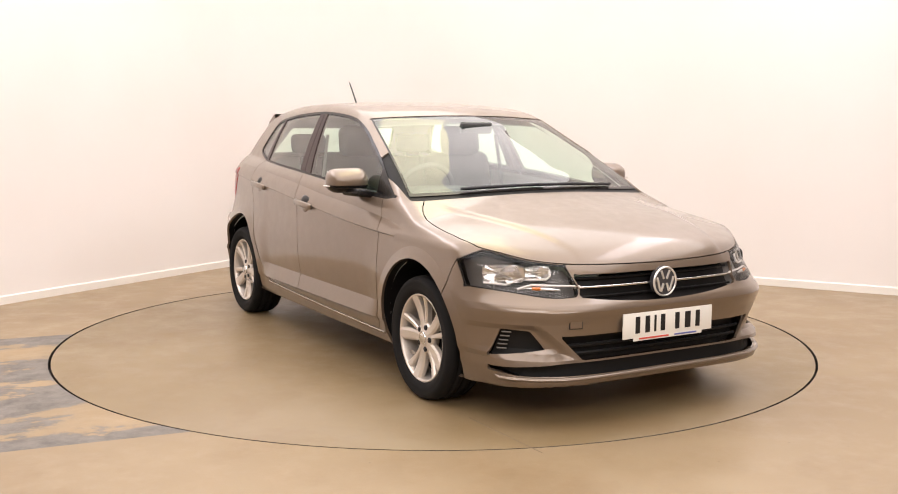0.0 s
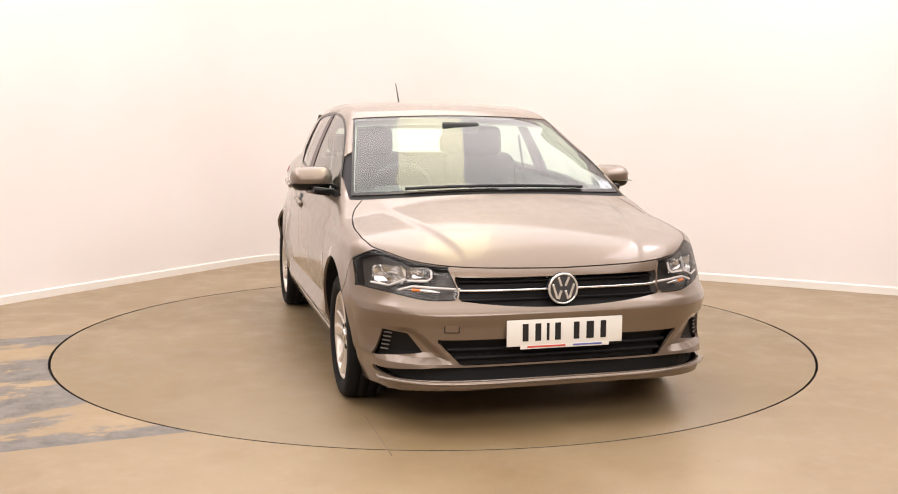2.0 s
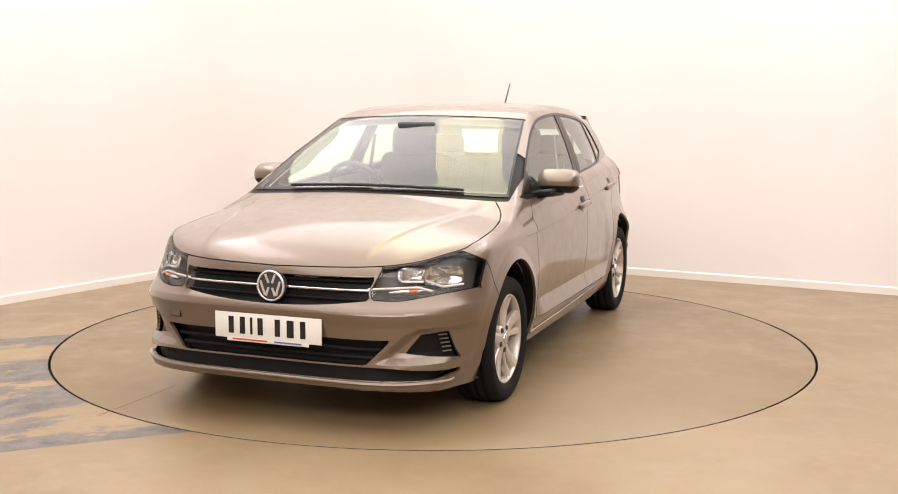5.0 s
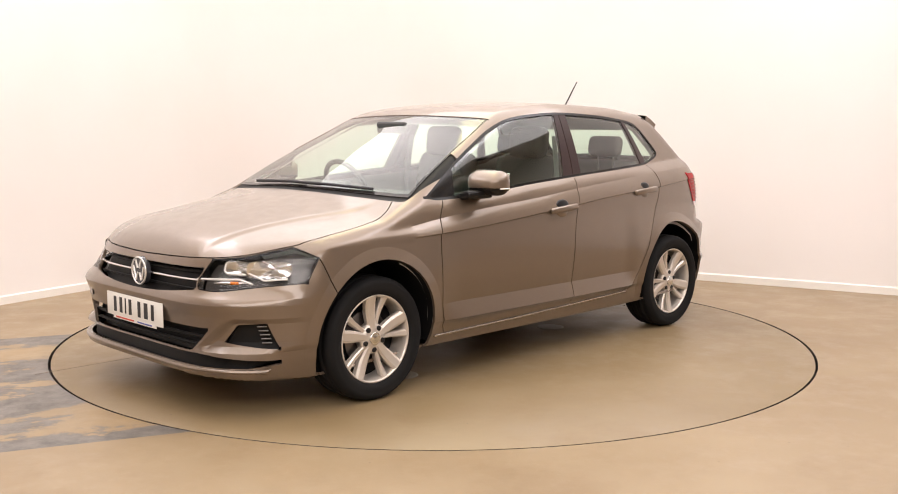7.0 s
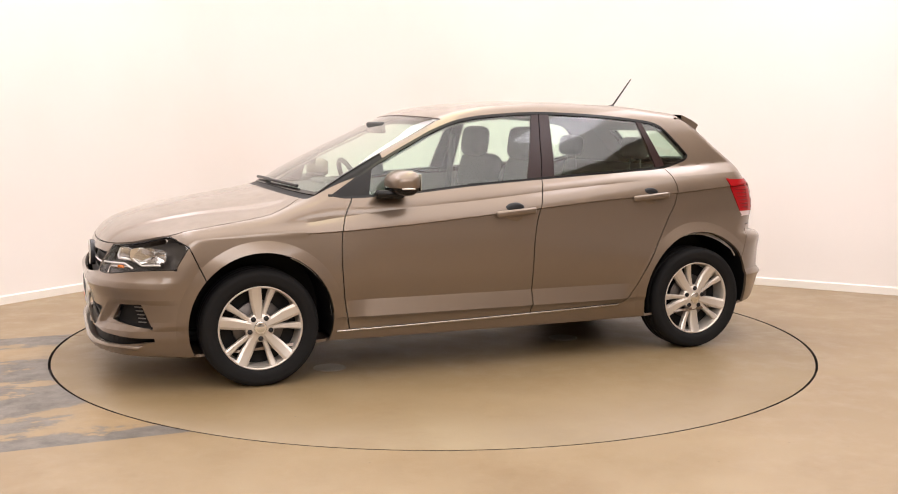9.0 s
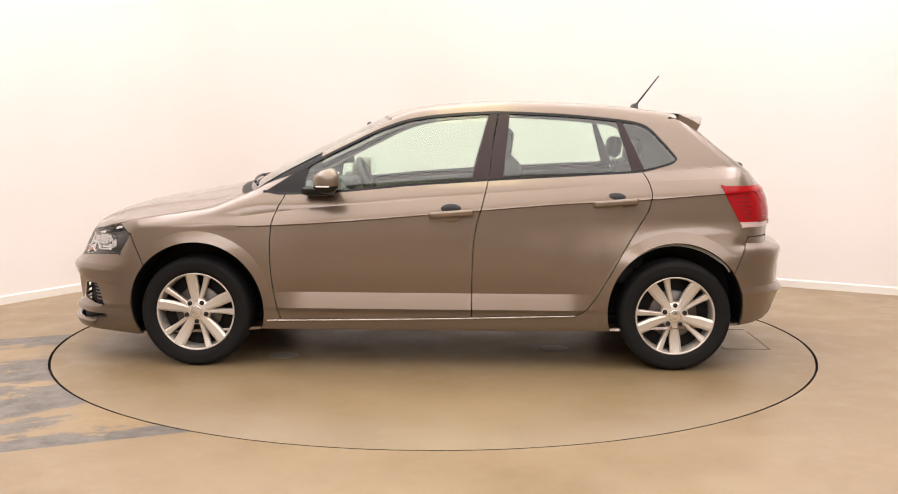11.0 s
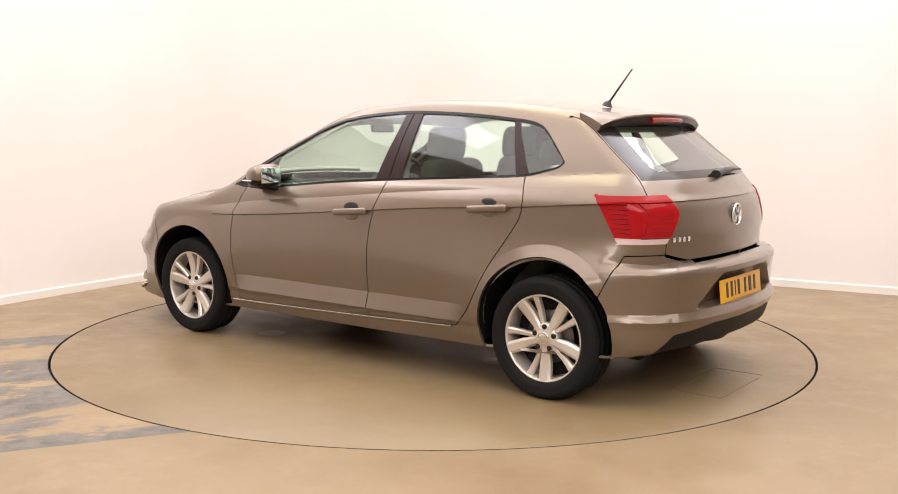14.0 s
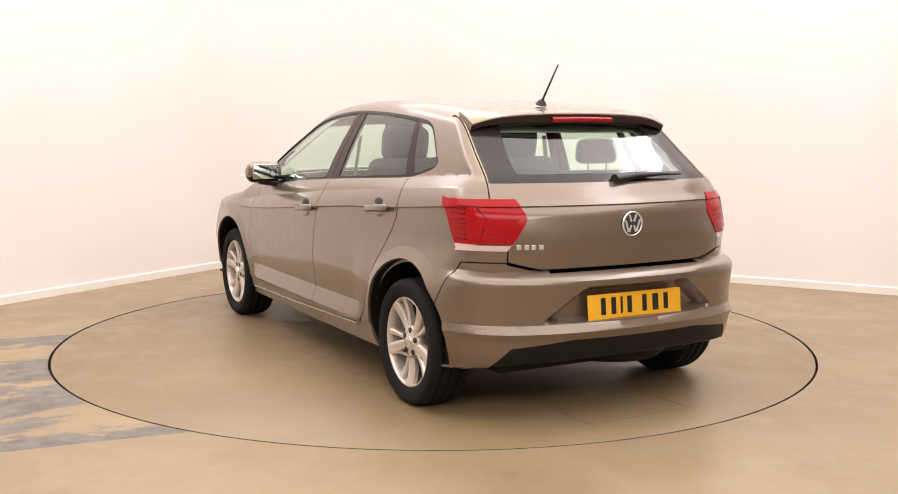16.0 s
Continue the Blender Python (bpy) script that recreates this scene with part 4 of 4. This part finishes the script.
# ---- trim on the sides ----
for sy in (1, -1):
    for x, z in ((-0.088, 0.826), (-0.944, 0.886)):
        y0 = at_side(x, z)
        tilt = -4.5
        bm = bmesh.new()
        vs = rbox(bm, (0, 0, 0), (0.235, 0.026, 0.040), 0.014, 3)
        for v in bm.verts:
            v.co.y -= 0.25 * v.co.x**2 * 4 * 0.7
            v.co.z *= 1 - 1.2 * abs(v.co.x)
        bm.transform(pose(x, sy * (y0 + 0.024), z, 0, -tilt, 0) @ Matrix.Diagonal((1, sy, 1, 1)))
        bmesh.ops.recalc_face_normals(bm, faces=bm.faces)
        handle = smooth(part("door_handle", bm, paint, car, "body coloured grip handle"))
        # flat black bulge painting the shade of the hollow behind the grip
        bm = bmesh.new()
        bmesh.ops.create_uvsphere(bm, u_segments=24, v_segments=12, radius=1)
        bm.transform(pose(x, sy * (y0 - 0.004), z + 0.014) @ Matrix.Diagonal((0.060, 0.011, 0.038, 1)))
        smooth(part("handle_recess_shade", bm, ink, handle))
        bm = bmesh.new()
        bmesh.ops.create_uvsphere(bm, u_segments=24, v_segments=12, radius=1)
        bm.transform(pose(x, sy * (y0 - 0.003), z - 0.022) @ Matrix.Diagonal((0.050, 0.010, 0.026, 1)))
        smooth(part("handle_cup", bm, paint, handle))
    xs = np.linspace(0.885, -0.74, 30)
    # added strip whose pale colour paints the highlight along the door sill
    tube("sill_glint_strip", [(x, sy * at_side(x, float(SILL(x)) - 0.006, 0.002), float(SILL(x)) - 0.006) for x in xs], 0.0065, sill_glint, car, "lower door sill edge, its highlight put into the pale colour")
    # door mirrors
    bm = bmesh.new()
    rbox(bm, (0, 0, 0), (0.135, 0.250, 0.148), 0.06, 4)
    for v in bm.verts:
        t = (v.co.x + 0.0675) / 0.135
        v.co.y *= 1 - 0.25 * t
        v.co.z = v.co.z * (1 - 0.30 * t) - 0.012 * t
        v.co.z *= 1 - 0.9 * max(0, v.co.y * sy) if v.co.z > 0 else 1
    low = bm.copy()
    bmesh.ops.bisect_plane(bm, geom=bm.verts[:] + bm.edges[:] + bm.faces[:], plane_co=(0, 0, -0.028), plane_no=(0, 0, 1), clear_inner=True)
    bmesh.ops.bisect_plane(low, geom=low.verts[:] + low.edges[:] + low.faces[:], plane_co=(0, 0, -0.032), plane_no=(0, 0, 1), clear_outer=True)
    for b in (bm, low):
        bmesh.ops.holes_fill(b, edges=[e for e in b.edges if e.is_boundary], sides=0)
        b.transform(pose(0.560, sy * 0.866, 1.000, 0, 0, sy * 8))
    mirror = smooth(part("door_mirror", bm, paint, car, "bronze mirror cap over a black base"))
    smooth(part("mirror_foot", low, black_trim, mirror, "black lower mirror shell"))
    bm = bmesh.new()
    rbox(bm, (0, 0, 0), (0.006, 0.165, 0.088), 0.03, 3)
    bm.transform(pose(0.4925, sy * 0.866, 0.998, 0, 0, sy * 8))
    smooth(part("mirror_glass", bm, mirror_glass, mirror, "silvered mirror glass"))
    bm = bmesh.new()
    rbox(bm, (0, 0, 0), (0.15, 0.17, 0.042), 0.016, 3)
    bm.transform(pose(0.600, sy * 0.80, 0.930, sy * 8, 0, sy * -14))
    smooth(part("mirror_arm", bm, black_trim, mirror))
    bm = bmesh.new()
    rbox(bm, (0.560, sy * 0.985, 0.970), (0.07, 0.008, 0.007), 0.003)
    part("side_indicator", bm, pale_glass, mirror, "clear indicator strip")

# ---- nose ----
def on_nose(name, pts, r, material, parent, out, label="", flat=1.0):
    return tube(name, [(at_nose(y, z, out), y, z) for y, z in pts], r, material, parent, label, flat)


ys = np.linspace(-0.455, 0.455, 41)
for a, b in ((0, 18), (22, 40)):
    on_nose("chrome_strip", [(y, 0.600) for y in ys[a:b + 1]], 0.0065, chrome, HOLD["grille"], -0.022, "bright chrome grille strip")
for z in (0.560, 0.635):
    on_nose("grille_slat", [(y, z) for y in np.linspace(-0.44, 0.44, 31)], 0.005, grille_black, HOLD["grille"], -0.030)
for z in (0.322, 0.356):
    w = 0.44 + 0.9 * (z - 0.296)
    on_nose("lower_slat", [(y, z) for y in np.linspace(-w, w, 31)], 0.0075, grille_black, HOLD["mouth"], -0.026)
for sy in (1, -1):
    for k in range(5):
        z = 0.342 + 0.018 * k
        on_nose("fog_slat", [(sy * (0.716 + 0.009 * t - 0.003 * k), z) for t in range(4)], 0.0030, slat_grey, HOLD["fog", sy], -0.016, "grey fog recess slat")
    # inside of the headlight
    for y, z, w, h in ((0.702, 0.655, 0.058, 0.040), (0.592, 0.660, 0.048, 0.032)):
        bm = bmesh.new()
        n = 20
        rows = []
        for rr, d in ((1.0, 0.0), (0.85, -0.018), (0.55, -0.032), (0.2, -0.036), (0.0, -0.036)):
            rows.append([bm.verts.new((at_nose(y, z) - 0.012 + d - 0.85 * (w * rr * math.cos(2 * math.pi * k / n)) * (1.6 if y > 0.6 else 0.8), sy * (y + w * rr * math.copysign(abs(math.cos(2 * math.pi * k / n)) ** 0.45, math.cos(2 * math.pi * k / n))), z + h * rr * math.copysign(abs(math.sin(2 * math.pi * k / n)) ** 0.45, math.sin(2 * math.pi * k / n)))) for k in range(n)])
        for a, b in zip(rows, rows[1:]):
            for k in range(n):
                bm.faces.new((a[k], a[(k + 1) % n], b[(k + 1) % n], b[k]))
        bmesh.ops.remove_doubles(bm, verts=bm.verts, dist=1e-5)
        bmesh.ops.recalc_face_normals(bm, faces=bm.faces)
        smooth(part("reflector", bm, chrome, HOLD["head", sy], "chrome headlight reflector"), 20)
        bm = bmesh.new()
        bmesh.ops.create_uvsphere(bm, u_segments=20, v_segments=10, radius=0.020)
        bm.transform(Matrix.Translation((at_nose(y, z) - 0.040, sy * y, z)))
        smooth(part("bulb", bm, clear_glass, HOLD["head", sy]))
    for pts in (((0.770, 0.616), (0.707, 0.611), (0.643, 0.640), (0.656, 0.690)), ((0.637, 0.634), (0.565, 0.636), (0.546, 0.650), (0.545, 0.679)), ((0.677, 0.596), (0.623, 0.614), (0.530, 0.611), (0.439, 0.608))):
        on_nose("light_guide", [(sy * y, z) for y, z in pts], 0.0050, pale_glass, HOLD["head", sy], -0.009, "white light guide strip")
    on_nose("lamp_wedge", [(sy * y, 0.600 - 0.05 * (0.66 - y)) for y in (0.655, 0.61, 0.56, 0.52)], [0.003, 0.008, 0.010, 0.004], chrome, HOLD["head", sy], -0.020, "bright wedge round the indicator")
    on_nose("indicator_lamp", [(sy * y, 0.599) for y in (0.625, 0.61, 0.595)], 0.007, amber, HOLD["head", sy], -0.012, "orange indicator lamp")
for wide_, out_, m_, name_ in ((0.064, -0.0035, ink, "tow_cover_gap"), (0.058, -0.0025, paint, "tow_cover")):
    bm = bmesh.new()
    rbox(bm, (0, 0, 0), (0.008, wide_, wide_ - 0.004), 0.004)
    bm.transform(pose(at_nose(-0.487, 0.463, out_), -0.487, 0.463, 0, 0, -12.5))
    part(name_, bm, m_, car, "square tow eye cover" if m_ is paint else "dark joint round the tow eye cover")
lip_path = [(y, 0.2215) for y in np.linspace(-0.755, 0.755, 61)]
on_nose("bumper_lip", [(-0.765, 0.232)] + lip_path + [(0.765, 0.232)], [0.004] + [0.013] * 61 + [0.004], paint, car, -0.004, "body coloured lower bumper lip", 0.85)


def badge(x, z, r, sx, tilt):
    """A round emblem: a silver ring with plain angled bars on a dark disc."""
    disc = smooth(part("badge", lathe([(0, 0.004), (r * 0.9, 0.004), (r * 0.92, 0.002), (r, 0.0), (r, -0.02)], 48), badge_dark, car, "round dark badge with a silver ring"))
    disc.matrix_basis = pose(x, 0, z, 0, tilt, 90 * -sx)
    part("badge_ring", lathe([(r * 0.86, 0.003), (r * 0.88, 0.009), (r * 0.96, 0.009), (r, 0.003)], 48), badge_silver, disc)
    for side_ in (1, -1):
        for x0, z0, x1, z1 in ((0.10, 0.10, 0.38, 0.80), (0.10, -0.04, 0.36, -0.72), (0.36, -0.72, 0.74, 0.42)):
            d = Vector((x1 - x0, 0, z1 - z0)) * r * 0.8
            bm = bmesh.new()
            rbox(bm, (0, 0, 0), (d.length, 0.007, r * 0.15), 0.002)
            bm.transform(pose(side_ * (x0 + x1) / 2 * r, 0.006, (z0 + z1) / 2 * r) @ pose(0, 0, 0, 0, -math.degrees(math.atan2(d.z, side_ * d.x)), 0))
            part("badge_bar", bm, badge_silver, disc)


badge(2.012, 0.602, 0.068, 1, 0)
badge(-1.868, 0.857, 0.056, -1, 0)


def plate(x, z, sx, colour, label, tilt):
    """A registration plate with plain bars for its writing."""
    bm = bmesh.new()
    rbox(bm, (0, 0, 0), (0.52, 0.006, 0.112), 0.004)
    ob = smooth(part("number_plate", bm, colour, car, label))
    ob.matrix_basis = pose(x, 0, z, tilt, 0, 90 * sx)
    for k, cx in enumerate((-0.178, -0.122, -0.078, -0.034, 0.050, 0.112, 0.172)):
        bm = bmesh.new()
        rbox(bm, (cx, -0.0036, 0.002), ((0.026, 0.026, 0.012, 0.026, 0.026, 0.034, 0.026)[k], 0.002, 0.074), 0.0008, 1)
        part("plate_bar", bm, ink, ob)
    bm = bmesh.new()
    rbox(bm, (0, -0.001, -0.060), (0.40, 0.005, 0.018), 0.003)
    part("plate_strip", bm, plate_white, ob, "white lower strip")
    for cx, w, m in ((-0.085, 0.17, red_ink), (0.10, 0.13, blue_ink)):
        bm = bmesh.new()
        rbox(bm, (cx, -0.0045, -0.059), (w, 0.002, 0.007), 0.0005, 1)
        part("strip_bar", bm, m, ob)


plate(2.046, 0.426, 1, plate_white, "white number plate with plain dark bars", 0)
plate(-1.906, 0.505, -1, plate_yellow, "yellow number plate with plain dark bars", -6)

# ---- tail ----
for k, cy in enumerate((0.547, 0.514, 0.484, 0.452)):
    bm = bmesh.new()
    rbox(bm, (at_tail(cy, 0.772, 0.002), cy, 0.772), (0.005, 0.024, 0.022), 0.003)
    bm.faces.ensure_lookup_table()
    part("model_bar", bm, badge_silver, car, "plain silver lettering bar")
for sy in (1, -1):
    lens = HOLD["tail", sy]
    for k in range(7):
        z = 0.808 + 0.021 * k
        xx = np.linspace(-1.540 - 0.55 * max(0, 0.938 - z), -1.648 - 0.15 * (0.93 - z), 8)
        tube("lens_rib", [(x, sy * at_side(x, z, 0.0015), z) for x in xx], 0.0035, red_rib, lens, "darker red lens rib")
    for k in range(4):
        z = 0.812 + 0.019 * k
        tube("lens_rib", [(at_tail(y, z, 0.0015), sy * y, z) for y in np.linspace(0.575 - 0.6 * (z - 0.812), 0.665, 8)], 0.0032, red_rib, lens, "darker red lens rib")
    for name_, pts, rad in (("lens_divider", [(0.690, 0.800), (0.676, 0.850), (0.664, 0.895), (0.690, 0.945)], 0.005), ("lens_frame", [(0.655, 0.935), (0.560, 0.935), (0.535, 0.892), (0.560, 0.886), (0.650, 0.890)], 0.004)):
        tube(name_, [(at_tail(y, z, 0.0015), sy * y, z) for y, z in pts], rad, red_rib, lens, "dark red line in the lens")
    tube("lens_base", [(at_tail(y, 0.786, 0.001), sy * y, 0.786) for y in np.linspace(0.578, 0.70, 8)], 0.005, red_rib, lens, "dark red lower lens edge")
rows_top, rows_low = [], []
bm, bl = bmesh.new(), bmesh.new()
for y in np.linspace(-0.555, 0.555, 41):
    e = abs(y) / 0.555
    drop = 0.030 * e**6
    xt, zt = -1.495 + 0.26 * y * y, 1.345 - 0.075 * y * y - drop
    xa = -1.30
    rows_top.append([bm.verts.new(p) for p in ((xa, y, at_top(xa, y, 0.001)), ((xa + xt) / 2, y, (at_top(xa, y, 0.003) + zt) / 2 + 0.003), (xt, y, zt), (xt - 0.003, y, zt - 0.006), (xt + 0.004, y, zt - 0.012))])
    rows_low.append([bl.verts.new(p) for p in ((xt + 0.004, y, zt - 0.0115), (xt + 0.012, y, zt - 0.045 * (1 - 0.3 * e)), (xt + 0.075, y, 1.288 - 0.02 * e), (xt + 0.10, y, 1.288 - 0.02 * e))])
for rows, b in ((rows_top, bm), (rows_low, bl)):
    for u, v in zip(rows, rows[1:]):
        for i in range(len(u) - 1):
            b.faces.new((u[i], v[i], v[i + 1], u[i + 1]))
    bmesh.ops.recalc_face_normals(b, faces=b.faces)
for k in (0, -1):
    t_, l_ = [v.co.copy() for v in rows_top[k]], [v.co.copy() for v in rows_low[k]]
    sy_ = 1 if t_[0].y > 0 else -1
    loop_ = [bm.verts.new(c + Vector((0, 0.001 * sy_, 0))) for c in t_ + l_[1:] + [Vector((-1.30, t_[0].y - 0.002 * sy_, t_[0].z - 0.03))]]
    bm.faces.new(loop_ if sy_ > 0 else loop_[::-1])
spoiler = smooth(part("roof_spoiler", bm, paint, car, "body coloured roof spoiler"))
smooth(part("spoiler_underside", bl, pillar_black, spoiler, "black spoiler underside"))
tube("brake_light", [(-1.489 + 0.26 * y * y, y, 1.313 - 0.075 * y * y) for y in np.linspace(-0.17, 0.17, 9)], 0.014, red_deep, spoiler, "red third brake light", 1.1)
tube("antenna", [(-1.145, 0, 1.385), (-1.150, 0, 1.402), (-1.16, 0, 1.412), (-1.285, 0, 1.575)], [0.030, 0.020, 0.006, 0.0035], ink, car, "black whip antenna")
wiper = tube("rear_wiper", [(-1.765, 0.02, 1.050), (-1.752, -0.10, 1.062), (-1.745, -0.25, 1.066), (-1.725, -0.40, 1.062)], [0.026, 0.022, 0.012, 0.006], ink, car, "black rear wiper", 0.8)
for y0, y1 in ((-0.46, 0.02), (-0.02, 0.50)):
    tube("wiper_blade", [(1.072 - 0.22 * y * y - 0.012 * math.sin(3 * (y - y0)), y, at_top(1.07 - 0.22 * y * y, y, 0.014)) for y in np.linspace(y0, y1, 9)], 0.008, ink, car, "black windscreen wiper")

# ---- cabin ----
def soft_block(name, centre, size, r, m, material, parent, label=""):
    bm = bmesh.new()
    rbox(bm, (0, 0, 0), size, r, 4)
    bm.transform(Matrix.Translation(centre) @ m)
    return smooth(part(name, bm, material, parent, label), 60)


for sy in (1, -1):
    seat = soft_block("front_seat", (-0.10, sy * 0.36, 0.46), (0.52, 0.50, 0.16), 0.06, pose(0, 0, 0, 0, -8, 0), seat_cloth, car, "dark cloth front seat")
    soft_block("seat_back", (-0.34, sy * 0.36, 0.80), (0.13, 0.47, 0.62), 0.06, pose(0, 0, 0, 0, -14, 0), seat_cloth, seat)
    soft_block("headrest", (-0.36, sy * 0.36, 1.18), (0.11, 0.27, 0.19), 0.05, pose(0, 0, 0, 0, -8, 0), seat_cloth, seat, "dark headrest on two posts")
    for dy in (-0.06, 0.06):
        tube("headrest_post", [(-0.375, sy * 0.36 + dy, 1.05), (-0.365, sy * 0.36 + dy, 1.12)], 0.006, chrome, seat)
    soft_block("rear_headrest", (-1.08, sy * 0.40, 1.15), (0.08, 0.25, 0.13), 0.04, pose(0, 0, 0, 0, -10, 0), seat_cloth, car, "dark rear headrest")
    for dy in (-0.06, 0.06):
        tube("headrest_post", [(-1.09, sy * 0.40 + dy, 1.0), (-1.085, sy * 0.40 + dy, 1.10)], 0.005, chrome, car)
    tube("seat_belt", [(-0.30, sy * 0.60, 1.22), (-0.29, sy * 0.64, 0.95), (-0.27, sy * 0.67, 0.6)], 0.022, belt_grey, car, "grey seat belt", 0.12, (0, 1, 0))
bench = soft_block("rear_bench", (-0.85, 0, 0.50), (0.46, 1.20, 0.16), 0.06, Matrix(), seat_cloth, car, "dark cloth rear bench")
soft_block("bench_back", (-1.12, 0, 0.78), (0.13, 1.20, 0.56), 0.05, pose(0, 0, 0, 0, -14, 0), seat_cloth, bench)
soft_block("parcel_shelf", (-1.42, 0, 0.985), (0.42, 1.0, 0.025), 0.008, Matrix(), dash_grey, car)
dash = soft_block("dashboard", (0.80, 0, 0.80), (0.44, 1.34, 0.24), 0.07, pose(0, 0, 0, 0, 6, 0), dash_grey, car, "dark grey dashboard")
soft_block("instrument_hood", (0.62, -0.36, 0.92), (0.16, 0.34, 0.07), 0.03, Matrix(), dash_grey, dash)
bm = bmesh.new()
rows = [[bm.verts.new(((0.175 + 0.015 * math.cos(b)) * math.cos(a), (0.175 + 0.015 * math.cos(b)) * math.sin(a), 0.015 * math.sin(b))) for b in [2 * math.pi * k / 10 for k in range(10)]] for a in [2 * math.pi * k / 40 for k in range(40)]]
for k in range(40):
    for i in range(10):
        bm.faces.new((rows[k][i], rows[(k + 1) % 40][i], rows[(k + 1) % 40][(i + 1) % 10], rows[k][(i + 1) % 10]))
rbox(bm, (0, 0, -0.02), (0.12, 0.16, 0.04), 0.02, 2)
rbox(bm, (0, 0, -0.01), (0.03, 0.33, 0.02), 0.006, 2)
rbox(bm, (-0.08, 0, -0.01), (0.16, 0.03, 0.02), 0.006, 2)
bm.transform(pose(0.46, -0.36, 0.905, 0, -66, 0))
smooth(part("steering_wheel", bm, dash_grey, car, "dark three-spoke steering wheel"))
soft_block("rear_view_mirror", (0.42, 0.0, 1.265), (0.03, 0.22, 0.065), 0.012, pose(0, 0, 0, 0, 10, 6), dash_grey, car, "dark rear view mirror")

TURN = [(0.0, -60.4), (0.5, -61.7), (1.0, -64.8), (1.5, -69.2), (2.0, -75.4), (2.5, -81.3), (3.0, -87.7), (3.5, -93.45), (4.0, -99.8), (4.5, -105.6), (5.0, -111.9), (7.5, -141.3), (8.0, -147.4), (8.5, -153.3), (9.0, -159.3), (11.5, -188.3), (12.0, -194.2), (12.5, -199.8), (13.0, -205.9), (13.5, -211.7), (14.0, -217.9), (14.5, -223.6), (15.0, -229.7), (15.5, -235.5), (16.0, -241.6)]


def motions():
    walk(table, [(t, pose(0, HUB_Y, 0, 0, 0, a)) for t, a in TURN])
    walk(car, [(t, pose(0, 0, 0, 0, 0, a) @ pose(-0.031, 0.042, 0)) for t, a in TURN])


motions()
